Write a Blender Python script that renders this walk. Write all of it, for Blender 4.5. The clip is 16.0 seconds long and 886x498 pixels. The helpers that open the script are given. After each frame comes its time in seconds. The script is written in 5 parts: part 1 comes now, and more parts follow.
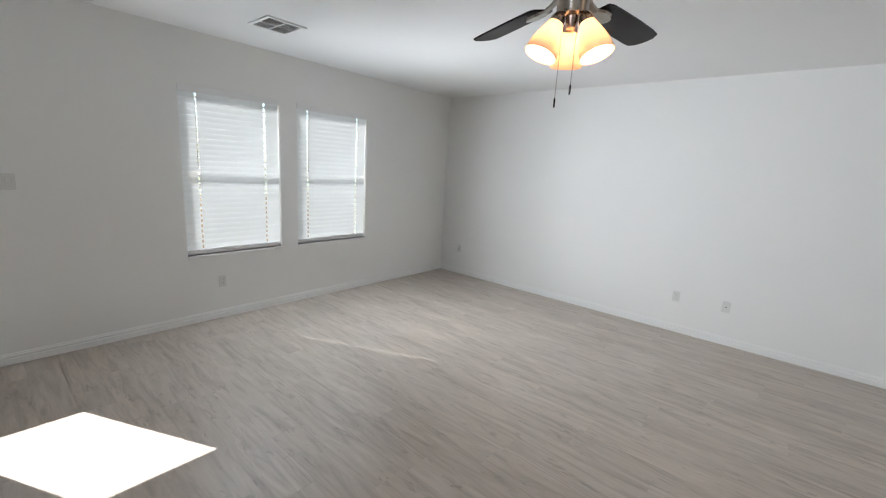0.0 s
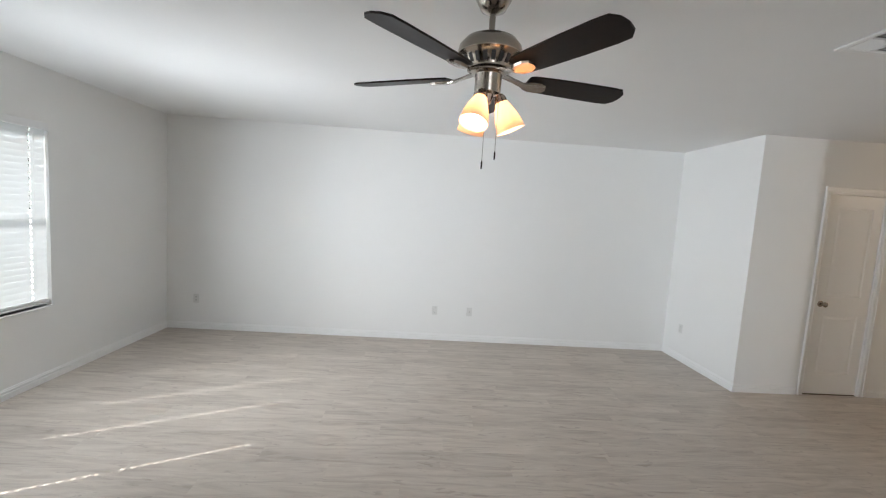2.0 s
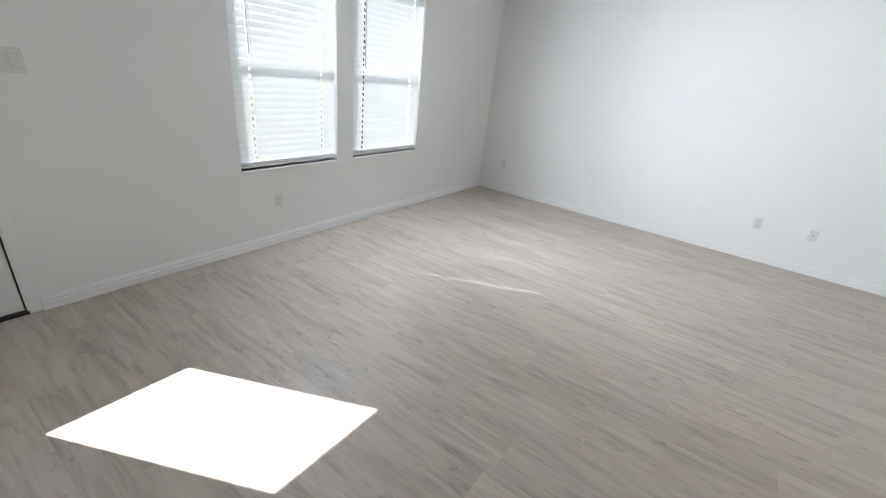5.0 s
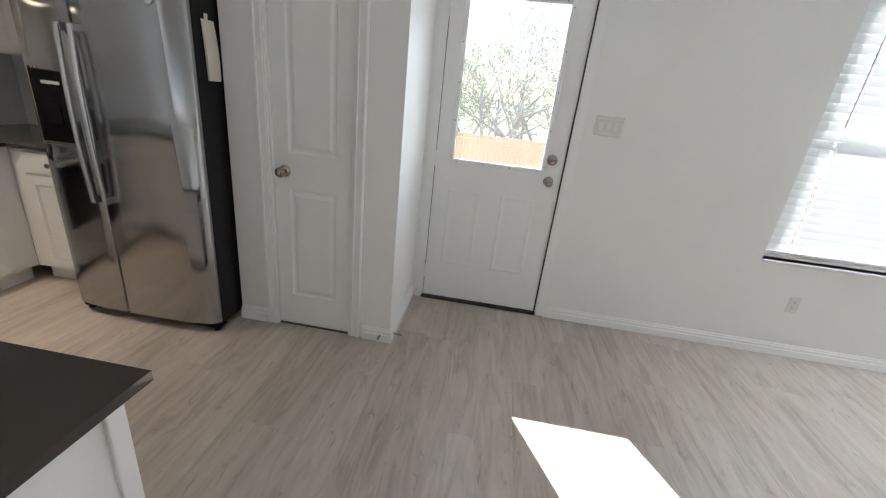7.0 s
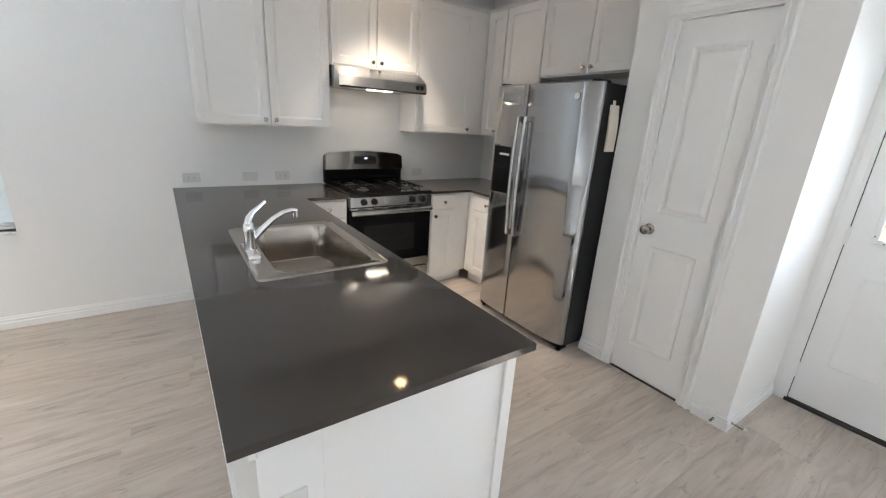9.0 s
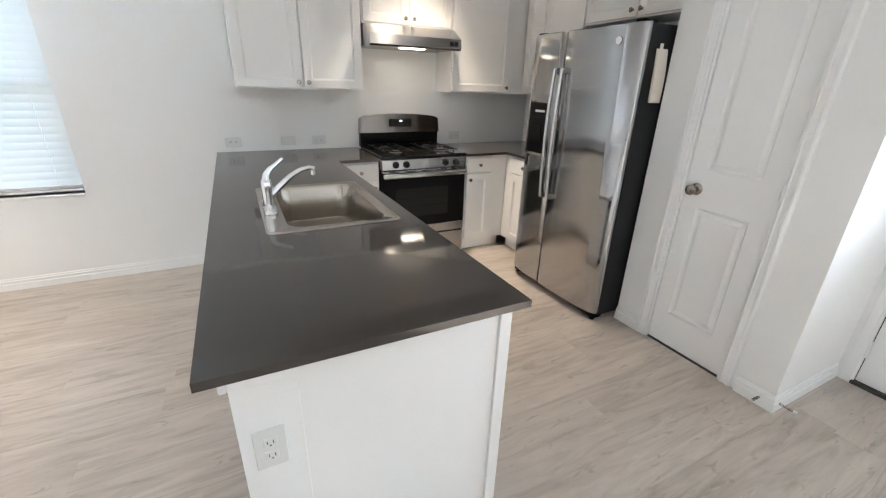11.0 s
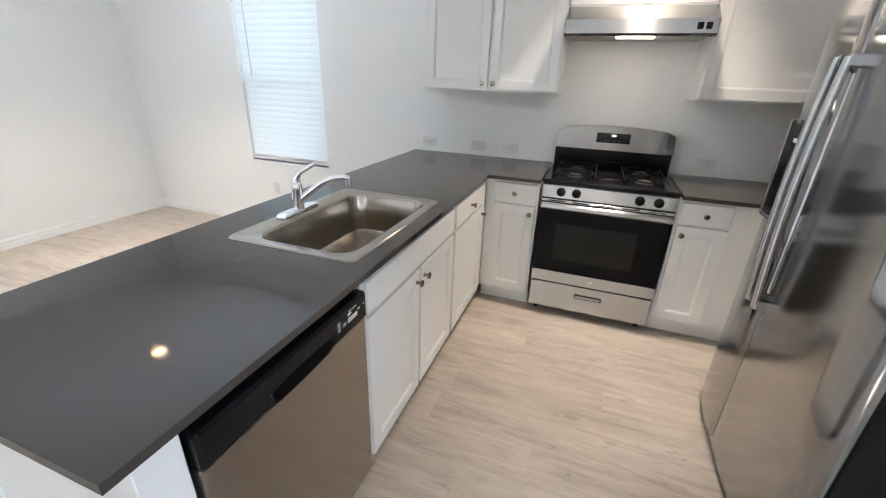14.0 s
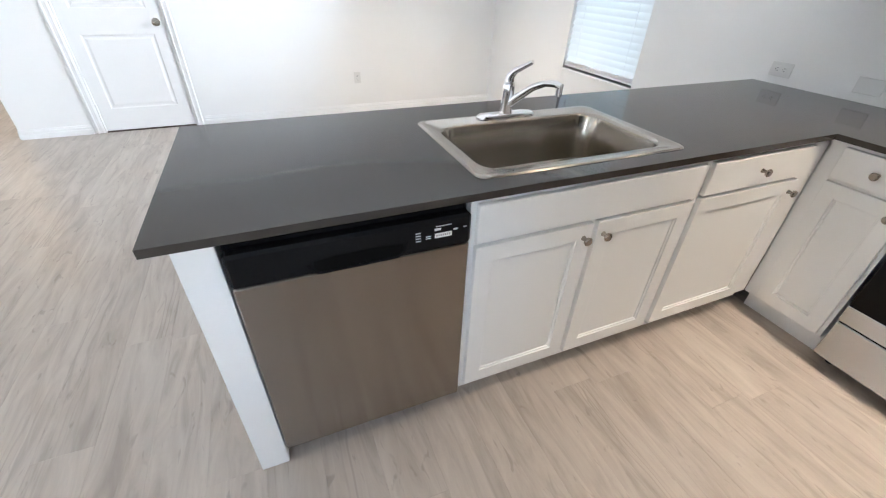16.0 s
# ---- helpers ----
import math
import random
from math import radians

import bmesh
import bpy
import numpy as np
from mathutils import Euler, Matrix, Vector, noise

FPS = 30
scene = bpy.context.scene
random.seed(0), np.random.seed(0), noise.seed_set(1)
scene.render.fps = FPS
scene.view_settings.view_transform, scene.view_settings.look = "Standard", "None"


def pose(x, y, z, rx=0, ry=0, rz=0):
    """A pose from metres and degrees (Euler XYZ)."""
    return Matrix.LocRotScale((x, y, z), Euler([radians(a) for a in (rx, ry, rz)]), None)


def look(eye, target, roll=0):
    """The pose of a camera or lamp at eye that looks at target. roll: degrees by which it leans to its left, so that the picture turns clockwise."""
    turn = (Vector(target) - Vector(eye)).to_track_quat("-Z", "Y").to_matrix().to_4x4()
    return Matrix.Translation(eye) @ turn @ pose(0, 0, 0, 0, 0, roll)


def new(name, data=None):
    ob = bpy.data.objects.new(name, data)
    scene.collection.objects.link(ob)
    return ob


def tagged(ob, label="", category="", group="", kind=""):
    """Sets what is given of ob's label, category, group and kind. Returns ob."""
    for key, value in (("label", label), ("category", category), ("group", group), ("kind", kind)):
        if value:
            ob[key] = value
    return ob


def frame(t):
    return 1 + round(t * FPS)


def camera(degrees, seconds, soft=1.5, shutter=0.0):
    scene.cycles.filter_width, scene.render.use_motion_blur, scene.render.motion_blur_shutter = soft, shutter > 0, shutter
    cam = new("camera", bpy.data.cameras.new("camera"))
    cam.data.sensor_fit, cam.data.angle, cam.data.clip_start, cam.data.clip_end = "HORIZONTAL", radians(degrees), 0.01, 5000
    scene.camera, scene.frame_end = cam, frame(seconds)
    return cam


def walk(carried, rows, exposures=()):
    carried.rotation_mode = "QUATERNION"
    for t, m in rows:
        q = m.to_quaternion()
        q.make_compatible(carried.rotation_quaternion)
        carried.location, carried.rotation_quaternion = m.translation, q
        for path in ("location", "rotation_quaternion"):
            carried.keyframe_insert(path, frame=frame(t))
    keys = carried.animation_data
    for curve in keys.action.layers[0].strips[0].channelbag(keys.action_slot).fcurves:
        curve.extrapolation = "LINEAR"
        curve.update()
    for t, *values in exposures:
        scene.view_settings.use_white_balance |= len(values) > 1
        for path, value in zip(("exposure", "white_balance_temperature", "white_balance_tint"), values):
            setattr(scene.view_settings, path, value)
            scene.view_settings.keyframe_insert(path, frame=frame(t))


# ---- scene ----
cam = camera(95.3, 16.0, 1.2)
PATH = [
    (0, (0.086, 0.066, 1.655), (-1.176, 1.566, 1.258), 3.5),
    (0.5, (-0.207, 0.002, 1.668), (-1.063, 1.771, 1.297), 3.0),
    (1, (-0.501, -0.133, 1.664), (-0.941, 1.791, 1.339), 3.2),
    (1.5, (-0.751, -0.187, 1.676), (-0.843, 1.795, 1.425), 3.4),
    (2, (-0.924, -0.218, 1.705), (-0.817, 1.771, 1.526), 3.7),
    (2.5, (-1.028, -0.295, 1.685), (-0.832, 1.674, 1.391), 3.5),
    (3, (-1.013, -0.326, 1.605), (-0.796, 1.587, 1.064), 3.5),
    (5.5, (-1.24, -0.278, 1.501), (-2.625, 0.925, 0.705), 6.0),
    (6, (-1.359, -0.388, 1.461), (-3.048, 0.391, 0.728), 6.2),
    (6.5, (-1.444, -0.431, 1.466), (-3.286, -0.142, 0.742), 6.5),
    (7, (-1.454, -0.435, 1.453), (-3.311, -0.63, 0.736), 6.4),
    (7.5, (-1.45, -0.315, 1.474), (-3.198, -0.994, 0.776), 5.6),
    (8, (-1.406, -0.313, 1.483), (-2.972, -1.376, 0.837), 4.8),
    (8.5, (-1.288, -0.344, 1.502), (-2.614, -1.716, 0.902), 4.2),
    (9, (-1.173, -0.328, 1.509), (-2.264, -1.892, 0.906), 3.5),
    (11.5, (-1.506, -0.26, 1.437), (-2.311, -1.928, 0.682), 1.7),
    (12, (-1.752, -0.332, 1.467), (-2.478, -2.068, 0.79), 1.3),
    (12.5, (-1.986, -0.439, 1.514), (-2.541, -2.259, 0.898), 1.2),
    (13, (-2.264, -0.51, 1.523), (-2.477, -2.399, 0.902), 1.2),
    (13.5, (-2.446, -0.629, 1.459), (-2.265, -2.505, 0.789), 1.8),
    (14, (-2.589, -0.801, 1.471), (-1.974, -2.537, 0.69), 2.0),
    (14.5, (-2.757, -0.908, 1.456), (-1.766, -2.395, 0.558), 2.4),
    (15, (-2.798, -1.046, 1.402), (-1.542, -2.256, 0.423), 2.4),
    (15.5, (-2.797, -1.181, 1.395), (-1.376, -2.08, 0.313), 2.7),
    (16, (-2.827, -1.318, 1.382), (-1.314, -1.97, 0.249), 1.9),
]
walk(cam, [(t, look(eye, target, roll)) for t, eye, target, roll in PATH],
     exposures=((0, 2.66, 6050, 10), (2, 2.8, 6100, 10), (3, 2.97, 6050, 10), (5.5, 3.02, 5900, 10), (7, 3.22, 6000, 10), (8, 3.7, 5900, 10), (9, 3.98, 5850, 10), (11.5, 4.12, 5900, 10), (13, 4.02, 5850, 10), (14.5, 4.08, 5700, 10), (16, 4.15, 5700, 10)))

# ---------------------------------------------------------------- light
H = 2.70                                   # ceiling height
W_X, N_Y, S_Y, E_X = -4.16, 5.075, -3.95, 1.98
SUN_WAY = Vector((1.10, 0.53, -1.067)).normalized()
world = bpy.data.worlds.new("world")
scene.world = world
world.use_nodes = True
wn = world.node_tree.nodes
sky = wn.new("ShaderNodeTexSky")
sky.sky_type, sky.sun_disc = "NISHITA", False
sky.sun_elevation = math.asin(-SUN_WAY.z)
sky.sun_rotation = math.atan2(-SUN_WAY.x, -SUN_WAY.y)
wn["Background"].inputs["Strength"].default_value = 0.075
world.node_tree.links.new(sky.outputs[0], wn["Background"].inputs["Color"])


def lamp(name, kind, m, power, colour, size=0.1, blend=None):
    data = bpy.data.lights.new(name, kind)
    data.energy, data.color = power, colour
    if kind == "SUN":
        data.angle = radians(size)
    elif kind == "AREA":
        data.shape, data.size = "DISK", size
    else:
        data.shadow_soft_size = size
    ob = new(name, data)
    ob.matrix_world = m
    return ob


lamp("sun", "SUN", look((-20, -10, 20), Vector((-20, -10, 20)) + SUN_WAY), 2.6, (1.0, 0.95, 0.88), 0.3)
CANS = ((-2.77, -3.18), (0.75, -2.73))
for (cx, cy), watts in zip(CANS, (0.9, 0.9)):
    lamp("downlight_bulb", "AREA", look((cx, cy, H - 0.016), (cx, cy, 0)), watts, (1.0, 0.80, 0.58), 0.12).data.spread = radians(82)
# added fill lamps inside the blinds and back door, standing in for daylight
LOW, TALL = (0.70, 0.12), (0.08, 1.2)
COOL, PALE = (0.90, 0.96, 1.0), (0.97, 0.99, 1.0)
for eye, way, watts, wide, (sx, sy), tint in (
        ((W_X + 0.12, 1.827, 0.85), (0.6, 0, 1), 0.45, 110, LOW, COOL), ((W_X + 0.12, 2.98, 0.85), (0.6, 0, 1), 0.45, 110, LOW, COOL),
        ((W_X + 0.10, 1.827, 2.12), (0.6, 0.1, -1), 0.9, 100, LOW, COOL), ((W_X + 0.10, 2.98, 2.12), (0.6, 0.1, -1), 0.7, 100, LOW, COOL),
        ((W_X + 0.08, 1.827, 1.45), (1, 0.75, 0.0), 3.3, 96, TALL, PALE), ((W_X + 0.08, 2.98, 1.45), (1, 0.2, 0.0), 2.0, 86, TALL, PALE),
        ((0.12, S_Y + 0.12, 0.85), (0.0, 0.75, 1), 1.6, 110, LOW, COOL), ((0.12, S_Y + 0.08, 1.45), (0.30, 1, 0.0), 1.9, 70, TALL, PALE),
        ((W_X + 0.12, -0.42, 1.15), (0.9, 0.35, 1), 0.5, 100, LOW, COOL), ((W_X + 0.03, -0.43, 1.52), (1, -0.5, -0.4), 0.12, 52, (0.5, 0.85), PALE)):
    ob = lamp("window_fill", "AREA", look(eye, Vector(eye) + Vector(way)), watts, tint)
    ob.data.shape, ob.data.size, ob.data.size_y, ob.data.spread = "RECTANGLE", sx, sy, radians(wide)
lamp("hall_bulb", "POINT", pose(5.2, 2.2, 2.5), 2.6, (1.0, 0.72, 0.45), 0.08)
lamp("hood_bulb", "AREA", look((-2.66, -3.56, 1.705), (-2.66, -3.60, 0)), 0.04, (1.0, 0.86, 0.68), 0.14)


# ---------------------------------------------------------------- materials
def material(name):
    m = bpy.data.materials.new(name)
    m.use_nodes = True
    return m, m.node_tree.nodes, m.node_tree.links, m.node_tree.nodes["Principled BSDF"]


def surface(name, colour, rough=0.5, metal=0.0, vary=0.06, scale=3.0, fine=120.0, bump=0.04, stretch=(1, 1, 1), depth=0.002, coat=0.0, spec=0.5, brushed=None):
    """A painted, plastic or metal surface with broad and fine variation."""
    m, n, l, b = material(name)
    geo = n.new("ShaderNodeNewGeometry")
    mp = n.new("ShaderNodeMapping")
    mp.inputs["Scale"].default_value = stretch
    l.new(geo.outputs["Position"], mp.inputs["Vector"])
    broad, grain = n.new("ShaderNodeTexNoise"), n.new("ShaderNodeTexNoise")
    broad.inputs["Scale"].default_value, broad.inputs["Detail"].default_value = scale, 4
    grain.inputs["Scale"].default_value, grain.inputs["Detail"].default_value = fine, 3
    l.new(mp.outputs[0], broad.inputs["Vector"])
    l.new(mp.outputs[0], grain.inputs["Vector"])
    add = n.new("ShaderNodeMath")
    add.operation = "ADD"
    l.new(broad.outputs["Fac"], add.inputs[0])
    l.new(grain.outputs["Fac"], add.inputs[1])
    ramp = n.new("ShaderNodeMapRange")
    ramp.inputs["From Min"].default_value, ramp.inputs["From Max"].default_value = 0.6, 1.4
    ramp.inputs["To Min"].default_value, ramp.inputs["To Max"].default_value = 1 - vary, 1 + vary
    l.new(add.outputs[0], ramp.inputs["Value"])
    mul = n.new("ShaderNodeVectorMath")
    mul.operation = "SCALE"
    mul.inputs[0].default_value = colour
    l.new(ramp.outputs[0], mul.inputs["Scale"])
    l.new(mul.outputs[0], b.inputs["Base Color"])
    rr = n.new("ShaderNodeMapRange")
    rr.inputs["To Min"].default_value, rr.inputs["To Max"].default_value = max(0.02, rough * 0.85), min(1, rough * 1.15)
    l.new(broad.outputs["Fac"], rr.inputs["Value"])
    l.new(rr.outputs[0], b.inputs["Roughness"])
    b.inputs["Metallic"].default_value = metal
    b.inputs["Coat Weight"].default_value = coat
    b.inputs["Specular IOR Level"].default_value = spec
    if brushed is not None:
        tan = n.new("ShaderNodeVectorMath")
        tan.operation = "CROSS_PRODUCT"
        tan.inputs[1].default_value = (0.0, 0.0, 1.0)
        l.new(geo.outputs["Normal"], tan.inputs[0])
        l.new(tan.outputs[0], b.inputs["Tangent"])
        b.inputs["Anisotropic"].default_value, b.inputs["Anisotropic Rotation"].default_value = 0.95, brushed
    if bump:
        bp = n.new("ShaderNodeBump")
        bp.inputs["Strength"].default_value, bp.inputs["Distance"].default_value = bump, depth
        l.new(grain.outputs["Fac"], bp.inputs["Height"])
        l.new(bp.outputs[0], b.inputs["Normal"])
    return m


def floor_material():
    """Greyed oak vinyl plank, grain along x, each plank shifted by its own random number."""
    m, n, l, b = material("vinyl_oak_plank")
    geo, info = n.new("ShaderNodeNewGeometry"), n.new("ShaderNodeObjectInfo")
    off = n.new("ShaderNodeVectorMath")
    off.operation = "SCALE"
    off.inputs[0].default_value = (37.0, 11.0, 5.0)
    l.new(info.outputs["Random"], off.inputs["Scale"])
    pos = n.new("ShaderNodeVectorMath")
    l.new(geo.outputs["Position"], pos.inputs[0])
    l.new(off.outputs[0], pos.inputs[1])

    def noise_at(sx, sy, detail, rough, distortion=0.0):
        mp = n.new("ShaderNodeMapping")
        mp.inputs["Scale"].default_value = (sx, sy, 1)
        l.new(pos.outputs[0], mp.inputs["Vector"])
        t = n.new("ShaderNodeTexNoise")
        t.inputs["Scale"].default_value, t.inputs["Detail"].default_value = 1, detail
        t.inputs["Roughness"].default_value, t.inputs["Distortion"].default_value = rough, distortion
        l.new(mp.outputs[0], t.inputs["Vector"])
        return t.outputs["Fac"]
    broad = noise_at(2.3, 15, 6, 0.58, 1.1)
    patch = noise_at(0.9, 4.5, 3, 0.5, 0.4)
    streak = noise_at(6.5, 62, 4, 0.65, 0.8)
    pores = noise_at(26, 260, 2, 0.5)
    knots = noise_at(7.5, 24, 2, 0.5, 1.2)
    mix = n.new("ShaderNodeMath")
    mix.operation = "MULTIPLY_ADD"
    l.new(streak, mix.inputs[0])
    mix.inputs[1].default_value = 0.14
    l.new(broad, mix.inputs[2])
    mix2 = n.new("ShaderNodeMath")
    mix2.operation = "MULTIPLY_ADD"
    l.new(patch, mix2.inputs[0])
    mix2.inputs[1].default_value = 0.36
    l.new(mix.outputs[0], mix2.inputs[2])
    ramp = n.new("ShaderNodeValToRGB")
    e = ramp.color_ramp.elements
    e[0].position, e[0].color = 0.46, (0.335, 0.284, 0.238, 1)
    e[1].position, e[1].color = 1.0, (0.575, 0.512, 0.446, 1)
    mid = e.new(0.74)
    mid.color = (0.480, 0.420, 0.361, 1)
    l.new(mix2.outputs[0], ramp.inputs[0])
    # dark arched grain lines, here and there along a plank
    wm = n.new("ShaderNodeMapping")
    wm.inputs["Scale"].default_value = (1.1, 7.0, 1)
    l.new(pos.outputs[0], wm.inputs["Vector"])
    wave = n.new("ShaderNodeTexWave")
    wave.bands_direction = "Y"
    wave.inputs["Scale"].default_value, wave.inputs["Distortion"].default_value = 1.7, 13.0
    wave.inputs["Detail"].default_value, wave.inputs["Detail Scale"].default_value = 2.0, 0.9
    l.new(wm.outputs[0], wave.inputs["Vector"])
    line = n.new("ShaderNodeMapRange")
    line.inputs["From Min"].default_value, line.inputs["From Max"].default_value = 0.72, 1.0
    l.new(wave.outputs["Fac"], line.inputs["Value"])
    where = n.new("ShaderNodeMapRange")
    where.inputs["From Min"].default_value, where.inputs["From Max"].default_value = 0.56, 0.70
    where.inputs["To Max"].default_value = 0.30
    l.new(noise_at(0.8, 6.5, 2, 0.5), where.inputs["Value"])
    arch = n.new("ShaderNodeMath")
    arch.operation = "MULTIPLY"
    l.new(line.outputs[0], arch.inputs[0])
    l.new(where.outputs[0], arch.inputs[1])
    dark = n.new("ShaderNodeMapRange")
    dark.inputs["From Min"].default_value, dark.inputs["From Max"].default_value = 0.635, 0.72
    dark.inputs["To Min"].default_value, dark.inputs["To Max"].default_value = 0.0, 0.36
    l.new(knots, dark.inputs["Value"])
    kn = n.new("ShaderNodeMix")
    kn.data_type = "RGBA"
    kn.inputs["B"].default_value = (0.19, 0.155, 0.128, 1)
    both = n.new("ShaderNodeMath")
    both.operation = "MAXIMUM"
    l.new(dark.outputs[0], both.inputs[0])
    l.new(arch.outputs[0], both.inputs[1])
    l.new(both.outputs[0], kn.inputs["Factor"])
    l.new(ramp.outputs[0], kn.inputs["A"])
    tone = n.new("ShaderNodeMapRange")
    tone.inputs["To Min"].default_value, tone.inputs["To Max"].default_value = 0.95, 1.05
    l.new(info.outputs["Random"], tone.inputs["Value"])
    sc = n.new("ShaderNodeVectorMath")
    sc.operation = "SCALE"
    l.new(kn.outputs["Result"], sc.inputs[0])
    l.new(tone.outputs[0], sc.inputs["Scale"])
    l.new(sc.outputs[0], b.inputs["Base Color"])
    rr = n.new("ShaderNodeMapRange")
    rr.inputs["To Min"].default_value, rr.inputs["To Max"].default_value = 0.30, 0.46
    l.new(streak, rr.inputs["Value"])
    l.new(rr.outputs[0], b.inputs["Roughness"])
    bp = n.new("ShaderNodeBump")
    bp.inputs["Strength"].default_value, bp.inputs["Distance"].default_value = 0.18, 0.001
    l.new(pores, bp.inputs["Height"])
    l.new(bp.outputs[0], b.inputs["Normal"])
    return m


def translucent(name, colour, through_part, rough=0.5):
    """Thin plastic or frosted glass that passes part of the light."""
    m, n, l, b = material(name)
    b.inputs["Base Color"].default_value = (*colour, 1)
    b.inputs["Roughness"].default_value = rough
    tr = n.new("ShaderNodeBsdfTranslucent")
    tr.inputs["Color"].default_value = (*colour, 1)
    mx = n.new("ShaderNodeMixShader")
    mx.inputs[0].default_value = through_part
    l.new(b.outputs[0], mx.inputs[1])
    l.new(tr.outputs[0], mx.inputs[2])
    l.new(mx.outputs[0], n["Material Output"].inputs["Surface"])
    return m


def pane_material():
    m, n, l, b = material("clear_glass")
    tr, gl, fr, mx = n.new("ShaderNodeBsdfTransparent"), n.new("ShaderNodeBsdfGlossy"), n.new("ShaderNodeFresnel"), n.new("ShaderNodeMixShader")
    tr.inputs["Color"].default_value = (0.93, 0.96, 0.95, 1)
    gl.inputs["Roughness"].default_value = 0.02
    fr.inputs["IOR"].default_value = 1.45
    l.new(fr.outputs[0], mx.inputs[0])
    l.new(tr.outputs[0], mx.inputs[1])
    l.new(gl.outputs[0], mx.inputs[2])
    l.new(mx.outputs[0], n["Material Output"].inputs["Surface"])
    return m


def glare_pane(glare):
    """Clear glass with a translucent share that imitates glare over the outside view."""
    m = pane_material()
    n, l = m.node_tree.nodes, m.node_tree.links
    old = n["Material Output"].inputs["Surface"].links[0].from_socket
    tr, mx = n.new("ShaderNodeBsdfTranslucent"), n.new("ShaderNodeMixShader")
    tr.inputs["Color"].default_value = (0.9, 0.92, 0.92, 1)
    mx.inputs[0].default_value = glare
    l.new(old, mx.inputs[1])
    l.new(tr.outputs[0], mx.inputs[2])
    l.new(mx.outputs[0], n["Material Output"].inputs["Surface"])
    return m


def glow(name, colour, strength):
    m, n, l, b = material(name)
    b.inputs["Base Color"].default_value = (*colour, 1)
    b.inputs["Emission Color"].default_value = (*colour, 1)
    b.inputs["Emission Strength"].default_value = strength
    return m


WALL = surface("matt_wall_paint", (0.845, 0.845, 0.83), 0.75, vary=0.012, fine=170, bump=0.22, depth=0.0015)
CEIL = surface("ceiling_paint", (0.85, 0.85, 0.84), 0.85, vary=0.015, fine=110, bump=0.35, depth=0.003)
TRIM = surface("gloss_trim_paint", (0.86, 0.86, 0.85), 0.32, vary=0.012, bump=0.03)
DOORP = surface("door_paint", (0.845, 0.845, 0.835), 0.36, vary=0.015, fine=220, bump=0.05, stretch=(1, 1, 0.15))
CAB = surface("cabinet_paint", (0.845, 0.84, 0.82), 0.34, vary=0.012, bump=0.03)
STONE = surface("dark_quartz", (0.056, 0.048, 0.042), 0.06, vary=0.10, scale=2.5, fine=700, bump=0.0, spec=0.38)
STEEL = surface("brushed_steel", (0.34, 0.31, 0.28), 0.20, 1.0, 0.03, 0.3, 50, 0.03, (0.2, 0.2, 14), 0.0004, brushed=0.25)
STEELF = surface("fridge_steel", (0.42, 0.42, 0.422), 0.13, 1.0, 0.03, 0.3, 50, 0.008, (14, 14, 0.2), 0.0002, brushed=0.0)
STEELH = surface("brushed_steel_horizontal", (0.53, 0.53, 0.53), 0.22, 1.0, 0.03, 0.3, 50, 0.03, (0.2, 0.2, 14), 0.0004, brushed=0.25)
SINKS = surface("sink_steel", (0.41, 0.375, 0.33), 0.18, 1.0, 0.04, 5.0, 240, 0.05, depth=0.0005)
CHROME = surface("chrome", (0.80, 0.80, 0.81), 0.07, 1.0, 0.02, bump=0.0)
NICKEL = surface("satin_nickel", (0.37, 0.335, 0.295), 0.20, 1.0, 0.05, bump=0.02)
BLACK = surface("black_enamel", (0.008, 0.008, 0.009), 0.10, vary=0.1, bump=0.0, spec=0.14)
DARKP = surface("dark_plastic", (0.009, 0.009, 0.010), 0.24, vary=0.12, bump=0.03, spec=0.12)
IRON = surface("cast_iron", (0.006, 0.006, 0.006), 0.4, vary=0.2, fine=300, bump=0.1, spec=0.12)
BURNER = surface("burner_alloy", (0.13, 0.12, 0.11), 0.35, 0.8, 0.1, fine=200, bump=0.05)
# darker copy of the range steel, with the backguard's dim reflections put into its colour
GUARD = surface("dimmed_steel", (0.27, 0.25, 0.228), 0.2, 1.0, 0.03, 0.3, 50, 0.02, (0.2, 0.2, 14), 0.0003, brushed=0.25)
FRSIDE = surface("fridge_side", (0.012, 0.012, 0.014), 0.5, vary=0.1, fine=400, bump=0.12, spec=0.25)
OVENGL = surface("oven_glass", (0.020, 0.019, 0.018), 0.05, vary=0.1, bump=0.0, spec=0.25)
PLASTIC = surface("white_plastic", (0.72, 0.72, 0.70), 0.35, vary=0.01, bump=0.0)
REVEAL = surface("plate_seam", (0.50, 0.50, 0.49), 0.5, bump=0.0)
SLOT = surface("slot_dark", (0.05, 0.05, 0.05), 0.6, bump=0.0)
VINYL = surface("window_vinyl", (0.82, 0.82, 0.82), 0.4, vary=0.01, bump=0.0)
RUBBER = surface("seal_and_gap", (0.03, 0.028, 0.026), 0.7, vary=0.15, bump=0.1)
BLADE = surface("dark_walnut_blade", (0.012, 0.007, 0.005), 0.40, vary=0.35, scale=8, fine=60, bump=0.05, spec=0.18)
PAPER = surface("cream_paper", (0.74, 0.68, 0.58), 0.7, vary=0.05, fine=60, bump=0.05)
# flat black that stands in for the shade inside the pocket and vent slots
HOLLOW = surface("recess_shade_black", (0.003, 0.003, 0.003), 0.7, bump=0.0, spec=0.05)
PAPERW = surface("white_sticker", (0.75, 0.75, 0.74), 0.6, bump=0.0)
INK = surface("grey_ink", (0.25, 0.24, 0.23), 0.7, bump=0.0)
LABEL = surface("pale_print", (0.62, 0.63, 0.64), 0.5, bump=0.0)
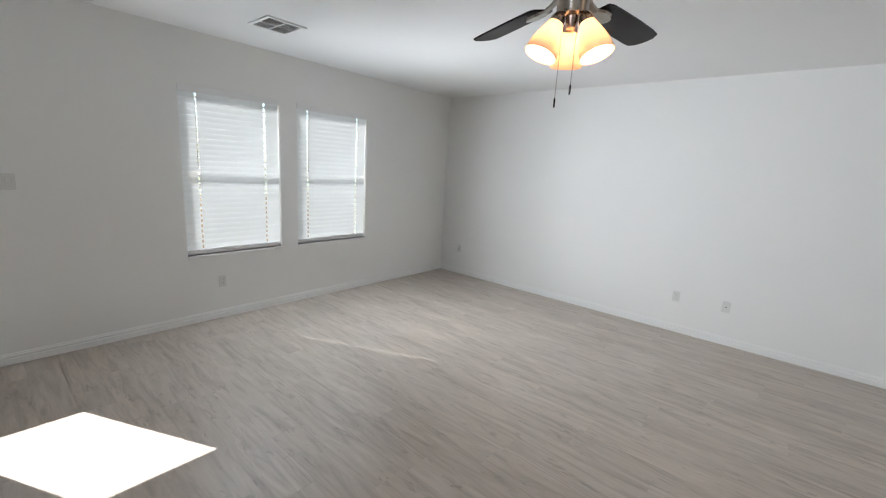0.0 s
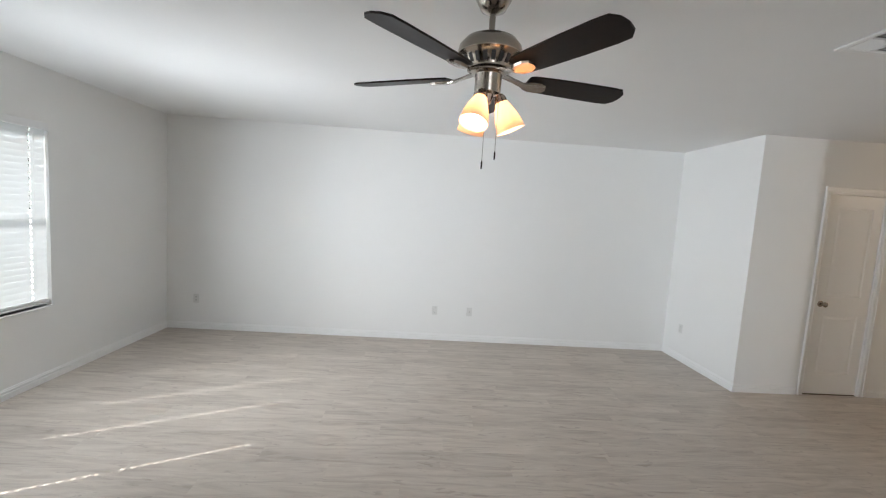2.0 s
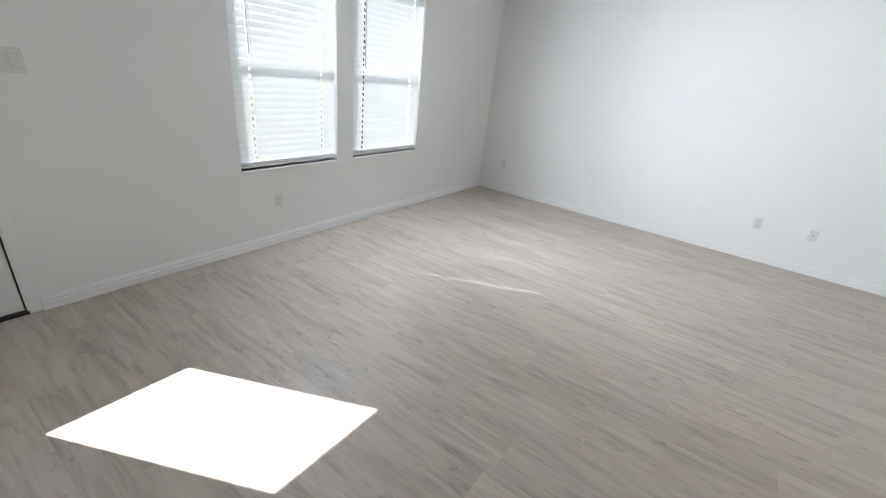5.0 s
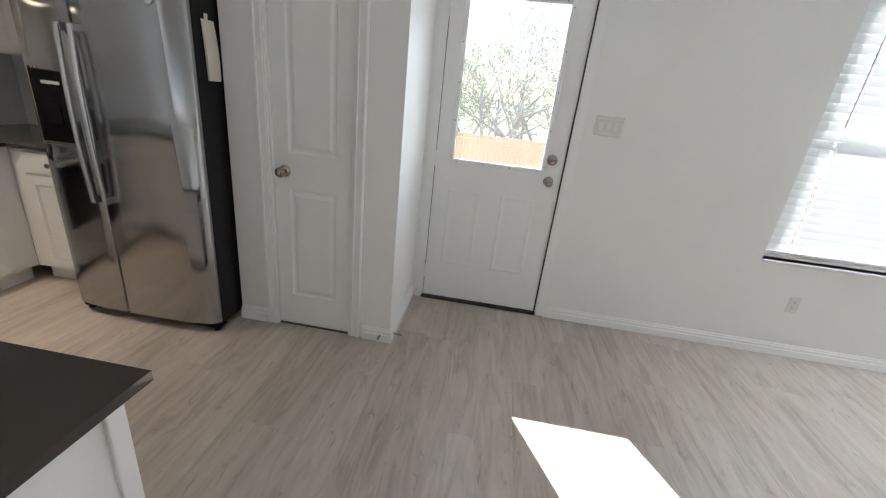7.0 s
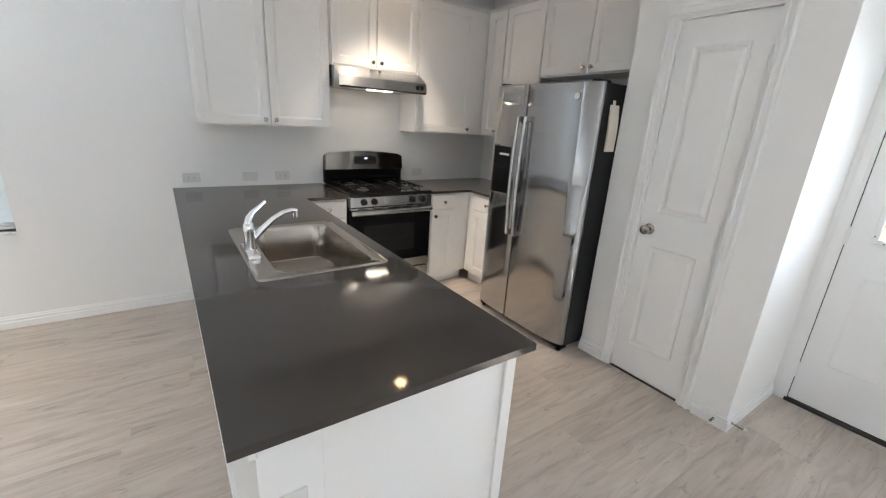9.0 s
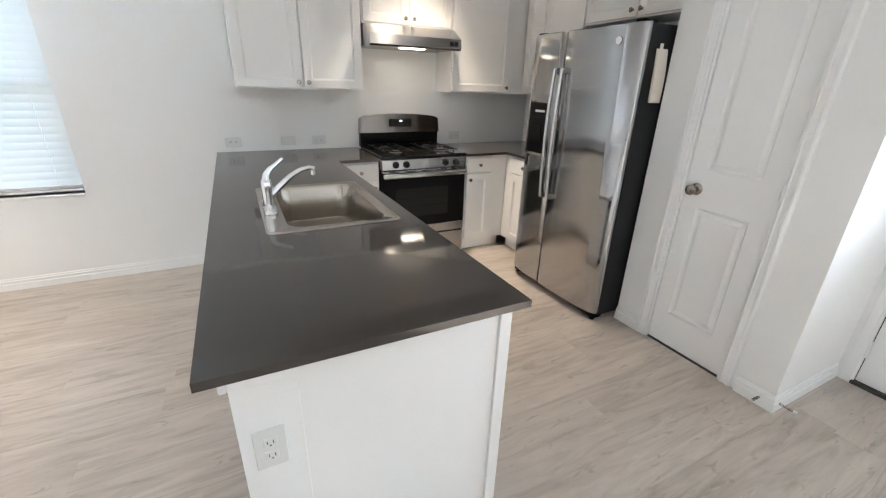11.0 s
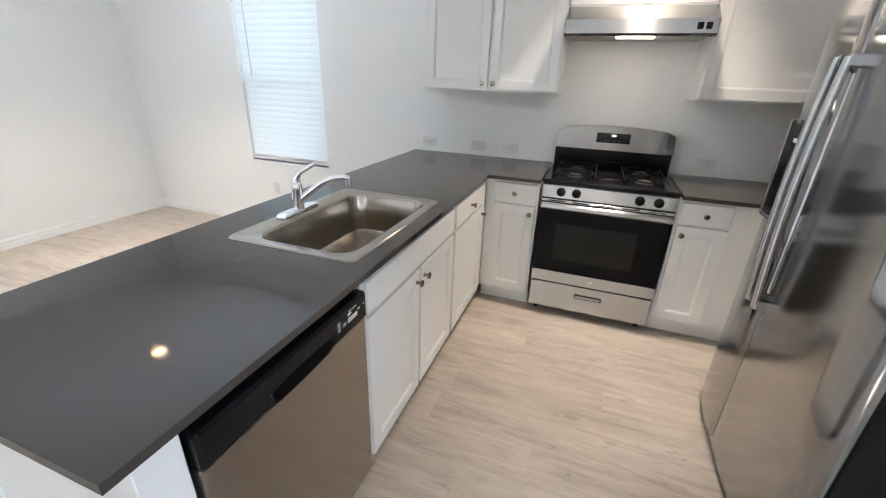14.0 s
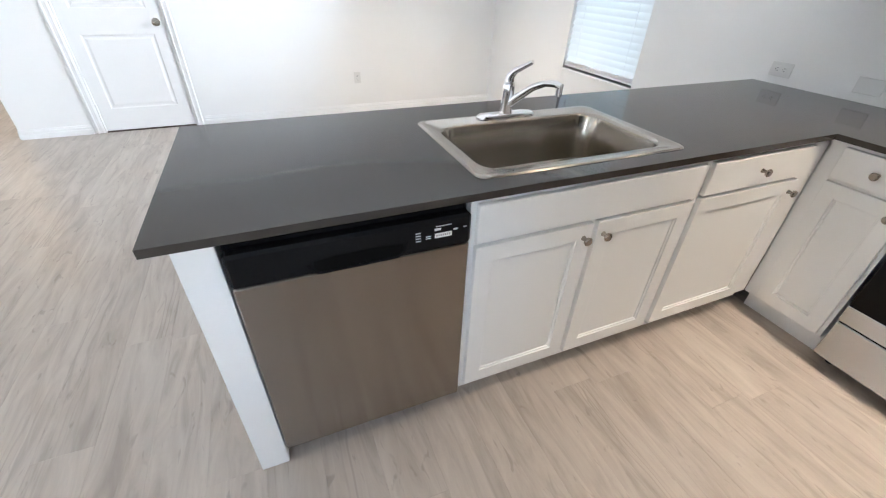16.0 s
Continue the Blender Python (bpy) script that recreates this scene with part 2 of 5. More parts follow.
# oak threshold, darkened to imitate the shaded gap under the doors
THRESH = surface("threshold_oak_shaded", (0.07, 0.045, 0.03), 0.45, vary=0.2, scale=9, fine=150, stretch=(0.3, 1, 1))
CEDAR = surface("cedar_picket", (0.50, 0.31, 0.18), 0.8, vary=0.25, scale=6, fine=40, bump=0.2, stretch=(3, 3, 0.3))
BARK = surface("grey_bark", (0.27, 0.24, 0.22), 0.9, vary=0.3, scale=6, fine=40, bump=0.4, depth=0.01)
LEAF = translucent("young_leaf", (0.20, 0.20, 0.12), 0.5)
GRASS = surface("dry_grass", (0.20, 0.19, 0.09), 0.95, vary=0.35, scale=0.7, fine=14, bump=0.6, depth=0.03)
BLIND = translucent("blind_vinyl", (0.86, 0.885, 0.89), 0.076, 0.45)
SHADE = translucent("frosted_glass_shade", (0.97, 0.79, 0.62), 0.34, 0.25)
PANE = pane_material()
GLAREGL = glare_pane(0.018)
PLANK = floor_material()
BULB = glow("bulb", (1.0, 0.73, 0.49), 6.0)
CANGLOW = glow("downlight_lens", (1.0, 0.64, 0.32), 3.2)
HOODGLOW = glow("hood_lens", (1.0, 0.80, 0.55), 0.9)
DIGIT = glow("clock_digits", (0.85, 0.92, 0.95), 0.3)


# ---------------------------------------------------------------- builders
def face_frame(facing, x, y, z):
    """Local (right, out, up) to the world, for a face seen from the side it faces."""
    right = {"+x": (0, 1, 0), "-x": (0, -1, 0), "+y": (-1, 0, 0), "-y": (1, 0, 0)}[facing]
    out = {"+x": (1, 0, 0), "-x": (-1, 0, 0), "+y": (0, 1, 0), "-y": (0, -1, 0)}[facing]
    return Matrix(((right[0], out[0], 0, x), (right[1], out[1], 0, y), (0, 0, 1, z), (0, 0, 0, 1)))


ONE = Matrix.Identity(4)


def block(bm, u0, u1, w0, w1, z0, z1, m=ONE, bevel=0.0, seg=1):
    """A box between the limits, with rounded edges where bevel is given."""
    v = [bm.verts.new((u, w, z)) for u in (u0, u1) for w in (w0, w1) for z in (z0, z1)]
    quads = ((0, 1, 3, 2), (4, 6, 7, 5), (0, 4, 5, 1), (2, 3, 7, 6), (0, 2, 6, 4), (1, 5, 7, 3))
    faces = [bm.faces.new([v[i] for i in q]) for q in quads]
    made = v
    if bevel:
        edges = list({e for f in faces for e in f.edges})
        res = bmesh.ops.bevel(bm, geom=edges, offset=bevel, segments=seg, affect="EDGES", profile=0.5)
        made = list({w for f in res["faces"] for w in f.verts} | {w for w in v if w.is_valid})
    for w in made:
        w.co = m @ w.co
    return bm


def tube(bm, points, radius, sides=10, caps=True):
    """A round bar along points; radius is one number or one for each point."""
    pts = [Vector(p) for p in points]
    rad = radius if isinstance(radius, (list, tuple)) else [radius] * len(pts)
    rings, side = [], None
    for i, p in enumerate(pts):
        d = (pts[min(i + 1, len(pts) - 1)] - pts[max(i - 1, 0)]).normalized()
        if side is None or abs(side.dot(d)) > 0.95:
            side = d.orthogonal().normalized()
        side = (side - d * side.dot(d)).normalized()
        up = d.cross(side)
        rings.append([bm.verts.new(p + (side * math.cos(a) + up * math.sin(a)) * rad[i])
                      for a in (2 * math.pi * k / sides for k in range(sides))])
    for a, b in zip(rings, rings[1:]):
        for k in range(sides):
            bm.faces.new((a[k], a[(k + 1) % sides], b[(k + 1) % sides], b[k]))
    if caps:
        bm.faces.new(rings[0][::-1])
        bm.faces.new(rings[-1])
    return bm


def lathe(bm, profile, m=ONE, sides=32):
    """A turned body: profile rows of (radius, height), about the local z axis."""
    rings = []
    for r, z in profile:
        if r < 1e-5:
            rings.append([bm.verts.new(m @ Vector((0, 0, z)))])
        else:
            rings.append([bm.verts.new(m @ Vector((r * math.cos(2 * math.pi * k / sides), r * math.sin(2 * math.pi * k / sides), z))) for k in range(sides)])
    for a, b in zip(rings, rings[1:]):
        for k in range(sides):
            q = [a[k % len(a)], a[(k + 1) % len(a)], b[(k + 1) % len(b)], b[k % len(b)]]
            q = list(dict.fromkeys(q))
            if len(q) > 2:
                bm.faces.new(q)
    return bm


def thing(name, at, label, category, group="", kind=""):
    ob = new(name)
    ob.location = at
    ob.empty_display_size = 0.1
    return tagged(ob, label, category, group, kind)


def part(name, bm, mat, parent=None, label="", smooth=False):
    """Links a bmesh as one mesh, under a thing or a part."""
    bmesh.ops.recalc_face_normals(bm, faces=bm.faces[:])
    me = bpy.data.meshes.new(name)
    bm.to_mesh(me)
    bm.free()
    me.materials.append(mat)
    if smooth:
        me.shade_smooth()
        me.set_sharp_from_angle(angle=radians(40))
    ob = new(name, me)
    if parent is not None:
        ob.parent = parent
        if parent.type == "EMPTY":
            ob.matrix_parent_inverse = Matrix.Translation(-Vector(parent.location))
    return tagged(ob, label)


def whole(name, bm, mat, label, category, group="", kind="", smooth=False):
    return tagged(part(name, bm, mat, None, "", smooth), label, category, group, kind)


def boxes(*rows, m=ONE, bevel=0.0):
    bm = bmesh.new()
    for r in rows:
        block(bm, *r, m=m, bevel=bevel)
    return bm


def wall(name, facing, x, y, length, label, holes=(), thick=0.12, top=H):
    """A wall whose seen face starts at (x, y) and runs to the viewer's right; holes are (u0, u1, z0, z1)."""
    m = face_frame(facing, x, y, 0)
    us = sorted({0, length, *(h[0] for h in holes), *(h[1] for h in holes)})
    bm = bmesh.new()
    for a, b in zip(us, us[1:]):
        cut = sorted((h[2], h[3]) for h in holes if h[0] <= a and h[1] >= b)
        z = 0
        for c, d in cut + [(top, top)]:
            if c - z > 1e-4:
                block(bm, a, b, -thick, 0, z, c, m)
            z = d
    return whole(name, bm, WALL, label, "wall", kind="structure")


def baseboard(facing, x, y, length):
    """Moulded skirting: a flat board with a stepped, rounded top."""
    m = face_frame(facing, x, y, 0)
    bm = bmesh.new()
    prof = ((0, 0), (0.016, 0), (0.016, 0.044), (0.0145, 0.048), (0.0095, 0.050), (0.0095, 0.060), (0.0125, 0.062), (0.012, 0.070), (0.0065, 0.073), (0.006, 0.080), (0.003, 0.086), (0, 0.087))
    ends = [[bm.verts.new(m @ Vector((u, w, z))) for w, z in prof] for u in (0, length)]
    for k in range(len(prof)):
        bm.faces.new((ends[0][k], ends[0][(k + 1) % len(prof)], ends[1][(k + 1) % len(prof)], ends[1][k]))
    bm.faces.new(ends[0])
    bm.faces.new(ends[1][::-1])
    whole("baseboard", bm, TRIM, "white painted moulded baseboard along the wall", "baseboard", "baseboards", "structure")


# ---------------------------------------------------------------- structure
LABW = "matt white painted drywall wall"
wall("wall_west", "+x", W_X, S_Y - 0.12, N_Y - S_Y + 0.24, LABW, thick=0.15, holes=(
    (-0.852 - S_Y + 0.12, 0.015 - S_Y + 0.12, 0, 2.135), (1.357 - S_Y + 0.12, 2.297 - S_Y + 0.12, 0.675, 2.243),
    (2.495 - S_Y + 0.12, 3.465 - S_Y + 0.12, 0.675, 2.243)))
wall("wall_north", "-y", W_X, N_Y, 2.485 - W_X + 0.12, LABW)
wall("wall_south", "+y", E_X + 0.12, S_Y, E_X + 0.12 - W_X, LABW, thick=0.15, holes=((E_X + 0.12 - 0.56, E_X + 0.12 + 0.322, 0.668, 2.105),))
# unseen slab, added to block direct sun from window_3's blind
whole("sun_blocker", boxes((-3.2, 1.3, S_Y - 1.27, S_Y - 0.154, 2.76, 2.86), bevel=0.01), WALL, "unseen slab added outside to keep the sun off the south window", "roof", kind="structure")
wall("wall_east", "-x", E_X, 0.849, 0.849 - S_Y, LABW, holes=((0.849 - 0.212, 0.849 + 0.586, 0, 2.10),))
wall("wall_bump_side", "-x", 2.485, N_Y, N_Y - 3.795, LABW)
wall("wall_bump_front", "-y", 2.605, 3.795, 4.2, LABW, holes=((3.262 - 2.605, 3.90 - 2.605, 0, 2.17),))
wall("wall_hall_south", "+y", 6.8, 0.849, 6.8 - E_X - 0.12, LABW)
wall("wall_hall_end", "-x", 6.8, 3.915, 3.2, LABW)
wall("wall_pantry_front", "+x", -3.515, -1.875, 0.955, LABW, holes=((0.235, 0.705, 0, 2.10),))
wall("wall_pantry_return", "+y", -3.635, -0.92, -3.635 - W_X, LABW)
wall("wall_pantry_side", "-y", W_X, -1.875, 0.525, LABW)
whole("ceiling", boxes((-4.4, 7.0, -4.2, 5.3, H, H + 0.15)), CEIL, "white textured drywall ceiling", "ceiling", kind="structure")

for f, x, y, ln in (("+x", W_X, 0.072, N_Y - 0.072), ("-y", W_X + 0.014, N_Y, 2.485 - W_X - 0.014), ("-x", 2.485, N_Y - 0.014, N_Y - 0.014 - 3.795 + 0.014),
                    ("-y", 2.485, 3.795, 0.70), ("-y", 3.985, 3.795, 2.8), ("+y", E_X, S_Y, E_X + 1.24), ("-x", E_X, -0.665, -0.665 - S_Y - 0.014),
                    ("-x", E_X, 0.849, 0.55), ("+y", 6.8, 0.849, 4.82), ("+x", -3.515, -1.875, 0.172), ("+x", -3.515, -1.09, 0.17), ("+y", -3.501, -0.92, 0.645)):
    baseboard(f, x, y, ln)
# ---------------------------------------------------------------- windows and blinds
def window_unit(name, facing, x, y, width, z0, z1, cords, label, shut=82.5, slotted=True):
    """A single-hung vinyl window in a drywall reveal, u from the left jamb."""
    m = face_frame(facing, x, y, 0)
    win = thing(name, m @ Vector((width / 2, -0.1, z0)), label, "window", kind="structure")
    zm = z0 + 0.515 * (z1 - z0)
    f, d0, d1 = 0.022, -0.148, -0.105
    part("window_frame", boxes((0, f, d0, d1, z0, z1), (width - f, width, d0, d1, z0, z1), (f, width - f, d0, d1, z0, z0 + f),
                               (f, width - f, d0, d1, z1 - f, z1), m=m, bevel=0.004), VINYL, win)
    part("meeting_rail", boxes((f, width - f, d0 + 0.01, d1 + 0.01, zm - 0.02, zm + 0.02), m=m, bevel=0.004), VINYL, win)
    part("sash", boxes((f, f + 0.016, d0 + 0.01, d1 + 0.008, z0 + f, zm - 0.02), (width - f - 0.016, width - f, d0 + 0.01, d1 + 0.008, z0 + f, zm - 0.02),
                       (f + 0.016, width - f - 0.016, d0 + 0.01, d1 + 0.008, z0 + f, z0 + f + 0.02), m=m, bevel=0.003), VINYL, win)
    for a, b in ((z0 + f + 0.02, zm - 0.02), (zm + 0.02, z1 - f)):
        p = part("pane", boxes((f, width - f, -0.130, -0.126, a, b), m=m), PANE, win)
        p.visible_shadow = False
    part("window_sill", boxes((0, width, -0.104, 0.012, z0 - 0.018, z0), m=m, bevel=0.004), TRIM, win)
    bl = thing("window_blind", m @ Vector((width / 2, -0.04, z0)), "closed white vinyl horizontal blind hung in a window", "blind", "window blinds")
    part("headrail", boxes((0.006, width - 0.006, -0.062, -0.004, z1 - 0.052, z1 - 0.002), m=m, bevel=0.003), VINYL, bl)
    part("valance", boxes((0.002, width - 0.002, -0.003, 0.006, z1 - 0.062, z1 - 0.001), m=m, bevel=0.002), VINYL, bl)
    zb = z0 + 0.012
    part("bottom_rail", boxes((0.008, width - 0.008, -0.058, -0.012, zb, zb + 0.020), m=m, bevel=0.004), VINYL, bl)
    part("stacked_slats", boxes(*[(0.008, width - 0.008, -0.060, -0.010, zb + 0.024 + 0.0075 * k, zb + 0.0285 + 0.0075 * k) for k in range(3)], m=m), VINYL, bl)
    # one slat, tilted shut, slotted where the cords pass
    tilt, half, hw = radians(shut), 0.0315, 0.0078
    zs, ze, pitch = zb + 0.068, z1 - 0.050, 0.0505
    bm = bmesh.new()
    strips = [-half, -0.015, -0.005, 0.005, 0.015, half]
    edges = [0.0015] + [e for c in cords for e in (c - hw, c + hw)] + [width - 0.0015]
    grid = {}
    for i, u in enumerate(edges):
        for j, s in enumerate(strips):
            crown = 0.0022 * (1 - (s / half) ** 2)
            grid[i, j] = bm.verts.new(m @ Vector((u, -0.035 - s * math.cos(tilt) + crown * math.sin(tilt), s * math.sin(tilt) + crown * math.cos(tilt))))
    for i in range(len(edges) - 1):
        for j in range(len(strips) - 1):
            if slotted and i % 2 == 1 and 0 < j < len(strips) - 2:
                continue
            bm.faces.new((grid[i, j], grid[i + 1, j], grid[i + 1, j + 1], grid[i, j + 1]))
    first = part("slat", bm, BLIND, bl, smooth=True)
    n = int((ze - zs) / pitch) + 1
    base = first.matrix_parent_inverse.copy()
    for k in range(n):
        ob = first if k == 0 else new("slat", first.data)
        ob.parent, ob.matrix_parent_inverse = bl, base
        ob.matrix_basis = Matrix.Translation((0, 0, zs + k * pitch))
    for c in cords:
        part("ladder_cord", tube(bmesh.new(), [m @ Vector((c + 0.012, -0.008, z)) for z in (zb, z1 - 0.05)], 0.0009, 5), VINYL, bl)
    part("tilt_wand", tube(bmesh.new(), [m @ Vector((0.135, 0.004, z)) for z in (zm + 0.02, z1 - 0.06)], 0.004, 6), REVEAL, bl, "clear grey tilt wand")


LABV = "white vinyl single-hung window behind a closed blind"
window_unit("window_1", "+x", W_X, 1.357, 0.94, 0.675, 2.243, (0.15, 0.79), LABV)
window_unit("window_2", "+x", W_X, 2.495, 0.97, 0.675, 2.243, (0.15, 0.83), LABV)
window_unit("window_3", "+y", 0.56, S_Y, 0.882, 0.668, 2.105, (0.14, 0.74), LABV, 66, False)


# ---------------------------------------------------------------- doors
def knob(parent, m, u, z, out, name="door_knob"):
    """A round knob on a rose, turned about the outward axis."""
    mm = m @ Matrix.Translation((u, out, z)) @ Matrix.Rotation(radians(-90), 4, "X")
    bm = lathe(bmesh.new(), ((0.0, 0), (0.032, 0), (0.033, 0.004), (0.028, 0.010), (0.013, 0.014), (0.012, 0.032), (0.020, 0.038), (0.0275, 0.048), (0.027, 0.060), (0.020, 0.067), (0.0, 0.069)), mm, 24)
    return part(name, bm, NICKEL, parent, "satin nickel round knob", True)


def casing(parent, m, u0, u1, top, width=0.060, left=True, right=True):
    def piece(a, b, c, d, outer_low):
        bm = bmesh.new()
        upright = b - a < d - c
        block(bm, a, b, 0, 0.011, c, d, m, 0.002)
        # a broad outer bead and a fine inner one, on either edge alike
        for off, wide, proud in ((0.003, 0.016, 0.019), (0.043, 0.010, 0.016)):
            if outer_low:
                lo = (a if upright else c) + off
            else:
                lo = (b if upright else d) - off - wide
            if upright:
                block(bm, lo, lo + wide, 0.009, proud, c, d, m, 0.003)
            else:
                block(bm, a, b, 0.009, proud, lo, lo + wide, m, 0.003)
        part("casing", bm, TRIM, parent)
    if left:
        piece(u0 - width, u0, 0, top, True)
    if right:
        piece(u1, u1 + width, 0, top, False)
    piece(u0 - (width if left else 0), u1 + (width if right else 0), top, top + width, False)


def panel_door(name, facing, x, y, width, top, label, knob_left, knob_z, split=(0.18, 0.87, 1.07), open_trim=(True, True), bottom=0.012, thick=0.12, hinges=True):
    m = face_frame(facing, x, y, 0)
    door = thing(name, m @ Vector((width / 2, 0, 0)), label, "door", kind="structure")
    j = 0.012
    part("jamb", boxes((0, j, -thick, 0.001, 0, top), (width - j, width, -thick, 0.001, 0, top), (j, width - j, -thick, 0.001, top - j, top), m=m), TRIM, door)
    a, b, t = j + 0.003, width - j - 0.003, top - j - 0.004
    st = 0.105 if width > 0.55 else 0.085
    w0, w1 = -0.045, -0.012
    lo, m0, m1 = bottom + split[0], split[1], split[2]
    part("leaf", boxes((a, b, w0, w1 - 0.009, bottom, t), m=m), DOORP, door)
    for u in (a, b - st):
        part("stile", boxes((u, u + st, w1 - 0.0095, w1, bottom, t), m=m), DOORP, door)
    for c, d in ((bottom, lo), (m0, m1), (t - 0.13, t)):
        part("rail", boxes((a + st, b - st, w1 - 0.0095, w1, c, d), m=m), DOORP, door)
    for c, d in ((lo, m0), (m1, t - 0.13)):
        bm = bmesh.new()
        u0, u1 = a + st, b - st
        # a raised field with sloping margins
        rings = []
        for inset, out in ((0.0, w1 - 0.001), (0.010, w1 - 0.0075), (0.022, w1 - 0.0075), (0.040, w1 - 0.0015)):
            rings.append([bm.verts.new(m @ Vector(p)) for p in ((u0 + inset, out, c + inset), (u1 - inset, out, c + inset), (u1 - inset, out, d - inset), (u0 + inset, out, d - inset))])
        for r, s in zip(rings, rings[1:]):
            for k in range(4):
                bm.faces.new((r[k], r[(k + 1) % 4], s[(k + 1) % 4], s[k]))
        bm.faces.new(rings[-1])
        part("panel", bm, DOORP, door)
    knob(door, m, a + 0.062 if knob_left else b - 0.062, knob_z, w1)
    if hinges:
        hu = b + 0.002 if knob_left else a - 0.002
        for hz in (0.22, top / 2, top - 0.22):
            part("hinge", boxes((hu - 0.006, hu + 0.006, -0.012, 0.003, hz - 0.045, hz + 0.045), m=m, bevel=0.003), TRIM, door)
    casing(door, m, 0, width, top, left=open_trim[0], right=open_trim[1])
    # dark strip put in for the shaded gap below the leaf; wider doors: oak
    part("threshold_gap_strip", boxes((j, width - j, -0.10, -0.004, 0, 0.007), m=m, bevel=0.002), SLOT if width < 0.5 else THRESH, door)
    # dark closet behind the leaf
    part("back_panel", boxes((-0.05, width + 0.05, -thick - 0.02, -thick - 0.004, 0, top + 0.05), m=m), WALL, door)
    return door


panel_door("door_pantry", "+x", -3.515, -1.640, 0.470, 2.10, "narrow white two-panel pantry door, closed", True, 0.968, (0.20, 0.87, 1.07))
panel_door("door_closet", "-y", 3.262, 3.795, 0.638, 2.17, "white two-panel closet door, closed", True, 1.0, (0.22, 0.88, 1.08))
panel_door("door_east", "-x", E_X, 0.212, 0.798, 2.10, "white two-panel interior door, closed", False, 0.935, (0.20, 0.84, 1.04))


def back_door():
    """The half-glazed outside door with two embossed lower panels."""
    y0, width, top = -0.852, 0.867, 2.135
    m = face_frame("+x", W_X, y0, 0)
    d = thing("door_back", (W_X, y0 + width / 2, 0), "white steel back door with a clear glass upper half, closed", "door", kind="structure")
    part("jamb", boxes((0, 0.012, -0.15, 0.001, 0, top), (width - 0.012, width, -0.15, 0.001, 0, top), (0.012, width - 0.012, -0.15, 0.001, top - 0.012, top), m=m), TRIM, d)
    for u0, u1, z0, z1 in ((-0.040, 0.0, 0, top), (width, width + 0.052, 0, top), (-0.040, width + 0.052, top, top + 0.045)):
        part("casing", boxes((u0, u1, 0, 0.0035, z0, z1), m=m, bevel=0.001), TRIM, d)
    # seals; the right one is widened into a dark strip for the shaded gap
    part("seal_and_gap", boxes((0.012, 0.0145, -0.05, -0.011, 0.02, top - 0.013), (width - 0.0180, width - 0.0105, -0.05, 0.0035, 0.02, top - 0.013), m=m), RUBBER, d)
    part("threshold", boxes((0.002, width - 0.002, -0.14, 0.010, 0.0, 0.022), m=m, bevel=0.004), RUBBER, d)
    a, b, w0, w1 = 0.016, width - 0.018, -0.055, -0.010
    z0, t = 0.026, top - 0.016
    g0, g1, h0, h1 = 0.128, 0.717, 1.052, 2.000
    part("leaf", boxes((a, g0, w0, w1, z0, t), (g1, b, w0, w1, z0, t), (g0, g1, w0, w1, z0, h0), (g0, g1, w0, w1, h1, t), m=m), DOORP, d)
    fr = part("lite_frame", boxes((g0 - 0.022, g0 + 0.006, w1 - 0.004, w1 + 0.010, h0 - 0.022, h1 + 0.022), (g1 - 0.006, g1 + 0.022, w1 - 0.004, w1 + 0.010, h0 - 0.022, h1 + 0.022),
                                  (g0 + 0.006, g1 - 0.006, w1 - 0.004, w1 + 0.010, h0 - 0.022, h0 + 0.006), (g0 + 0.006, g1 - 0.006, w1 - 0.004, w1 + 0.010, h1 - 0.006, h1 + 0.022), m=m, bevel=0.004), DOORP, d)
    for k in range(5):
        for u in (g0 - 0.011, g1 + 0.011):
            part("screw_cap", lathe(bmesh.new(), ((0.0045, 0), (0.004, 0.0015), (0, 0.002)), m @ Matrix.Translation((u, w1 + 0.010, h0 + 0.02 + k * (h1 - h0 - 0.04) / 4)) @ Matrix.Rotation(radians(-90), 4, "X"), 8), INK, fr)
    for k in range(4):
        for z in (h0 - 0.011, h1 + 0.011):
            part("screw_cap", lathe(bmesh.new(), ((0.0045, 0), (0.004, 0.0015), (0, 0.002)), m @ Matrix.Translation((g0 + 0.03 + k * (g1 - g0 - 0.06) / 3, w1 + 0.010, z)) @ Matrix.Rotation(radians(-90), 4, "X"), 8), INK, fr)
    p = part("pane", boxes((g0, g1, -0.036, -0.030, h0, h1), m=m), GLAREGL, d)
    p.visible_shadow = False
    for u0, u1 in ((0.125, 0.345), (0.485, 0.715)):
        bm = bmesh.new()
        rings = []
        for inset, out in ((0.0, 0.0005), (0.010, 0.0035), (0.022, 0.0018), (0.034, 0.0006)):
            rings.append([bm.verts.new(m @ Vector(q)) for q in ((u0 + inset, w1 + out, 0.30 + inset), (u1 - inset, w1 + out, 0.30 + inset), (u1 - inset, w1 + out, 0.85 - inset), (u0 + inset, w1 + out, 0.85 - inset))])
        for r, s in zip(rings, rings[1:]):
            for k in range(4):
                bm.faces.new((r[k], r[(k + 1) % 4], s[(k + 1) % 4], s[k]))
        bm.faces.new(rings[-1])
        part("embossed_panel", bm, DOORP, d)
    knob(d, m, 0.772, 0.985, w1)
    mm = m @ Matrix.Translation((0.772, w1, 1.125)) @ Matrix.Rotation(radians(-90), 4, "X")
    db = part("deadbolt", lathe(bmesh.new(), ((0, 0), (0.034, 0), (0.033, 0.010), (0.026, 0.016), (0, 0.017)), mm, 24), NICKEL, d, "satin nickel deadbolt", True)
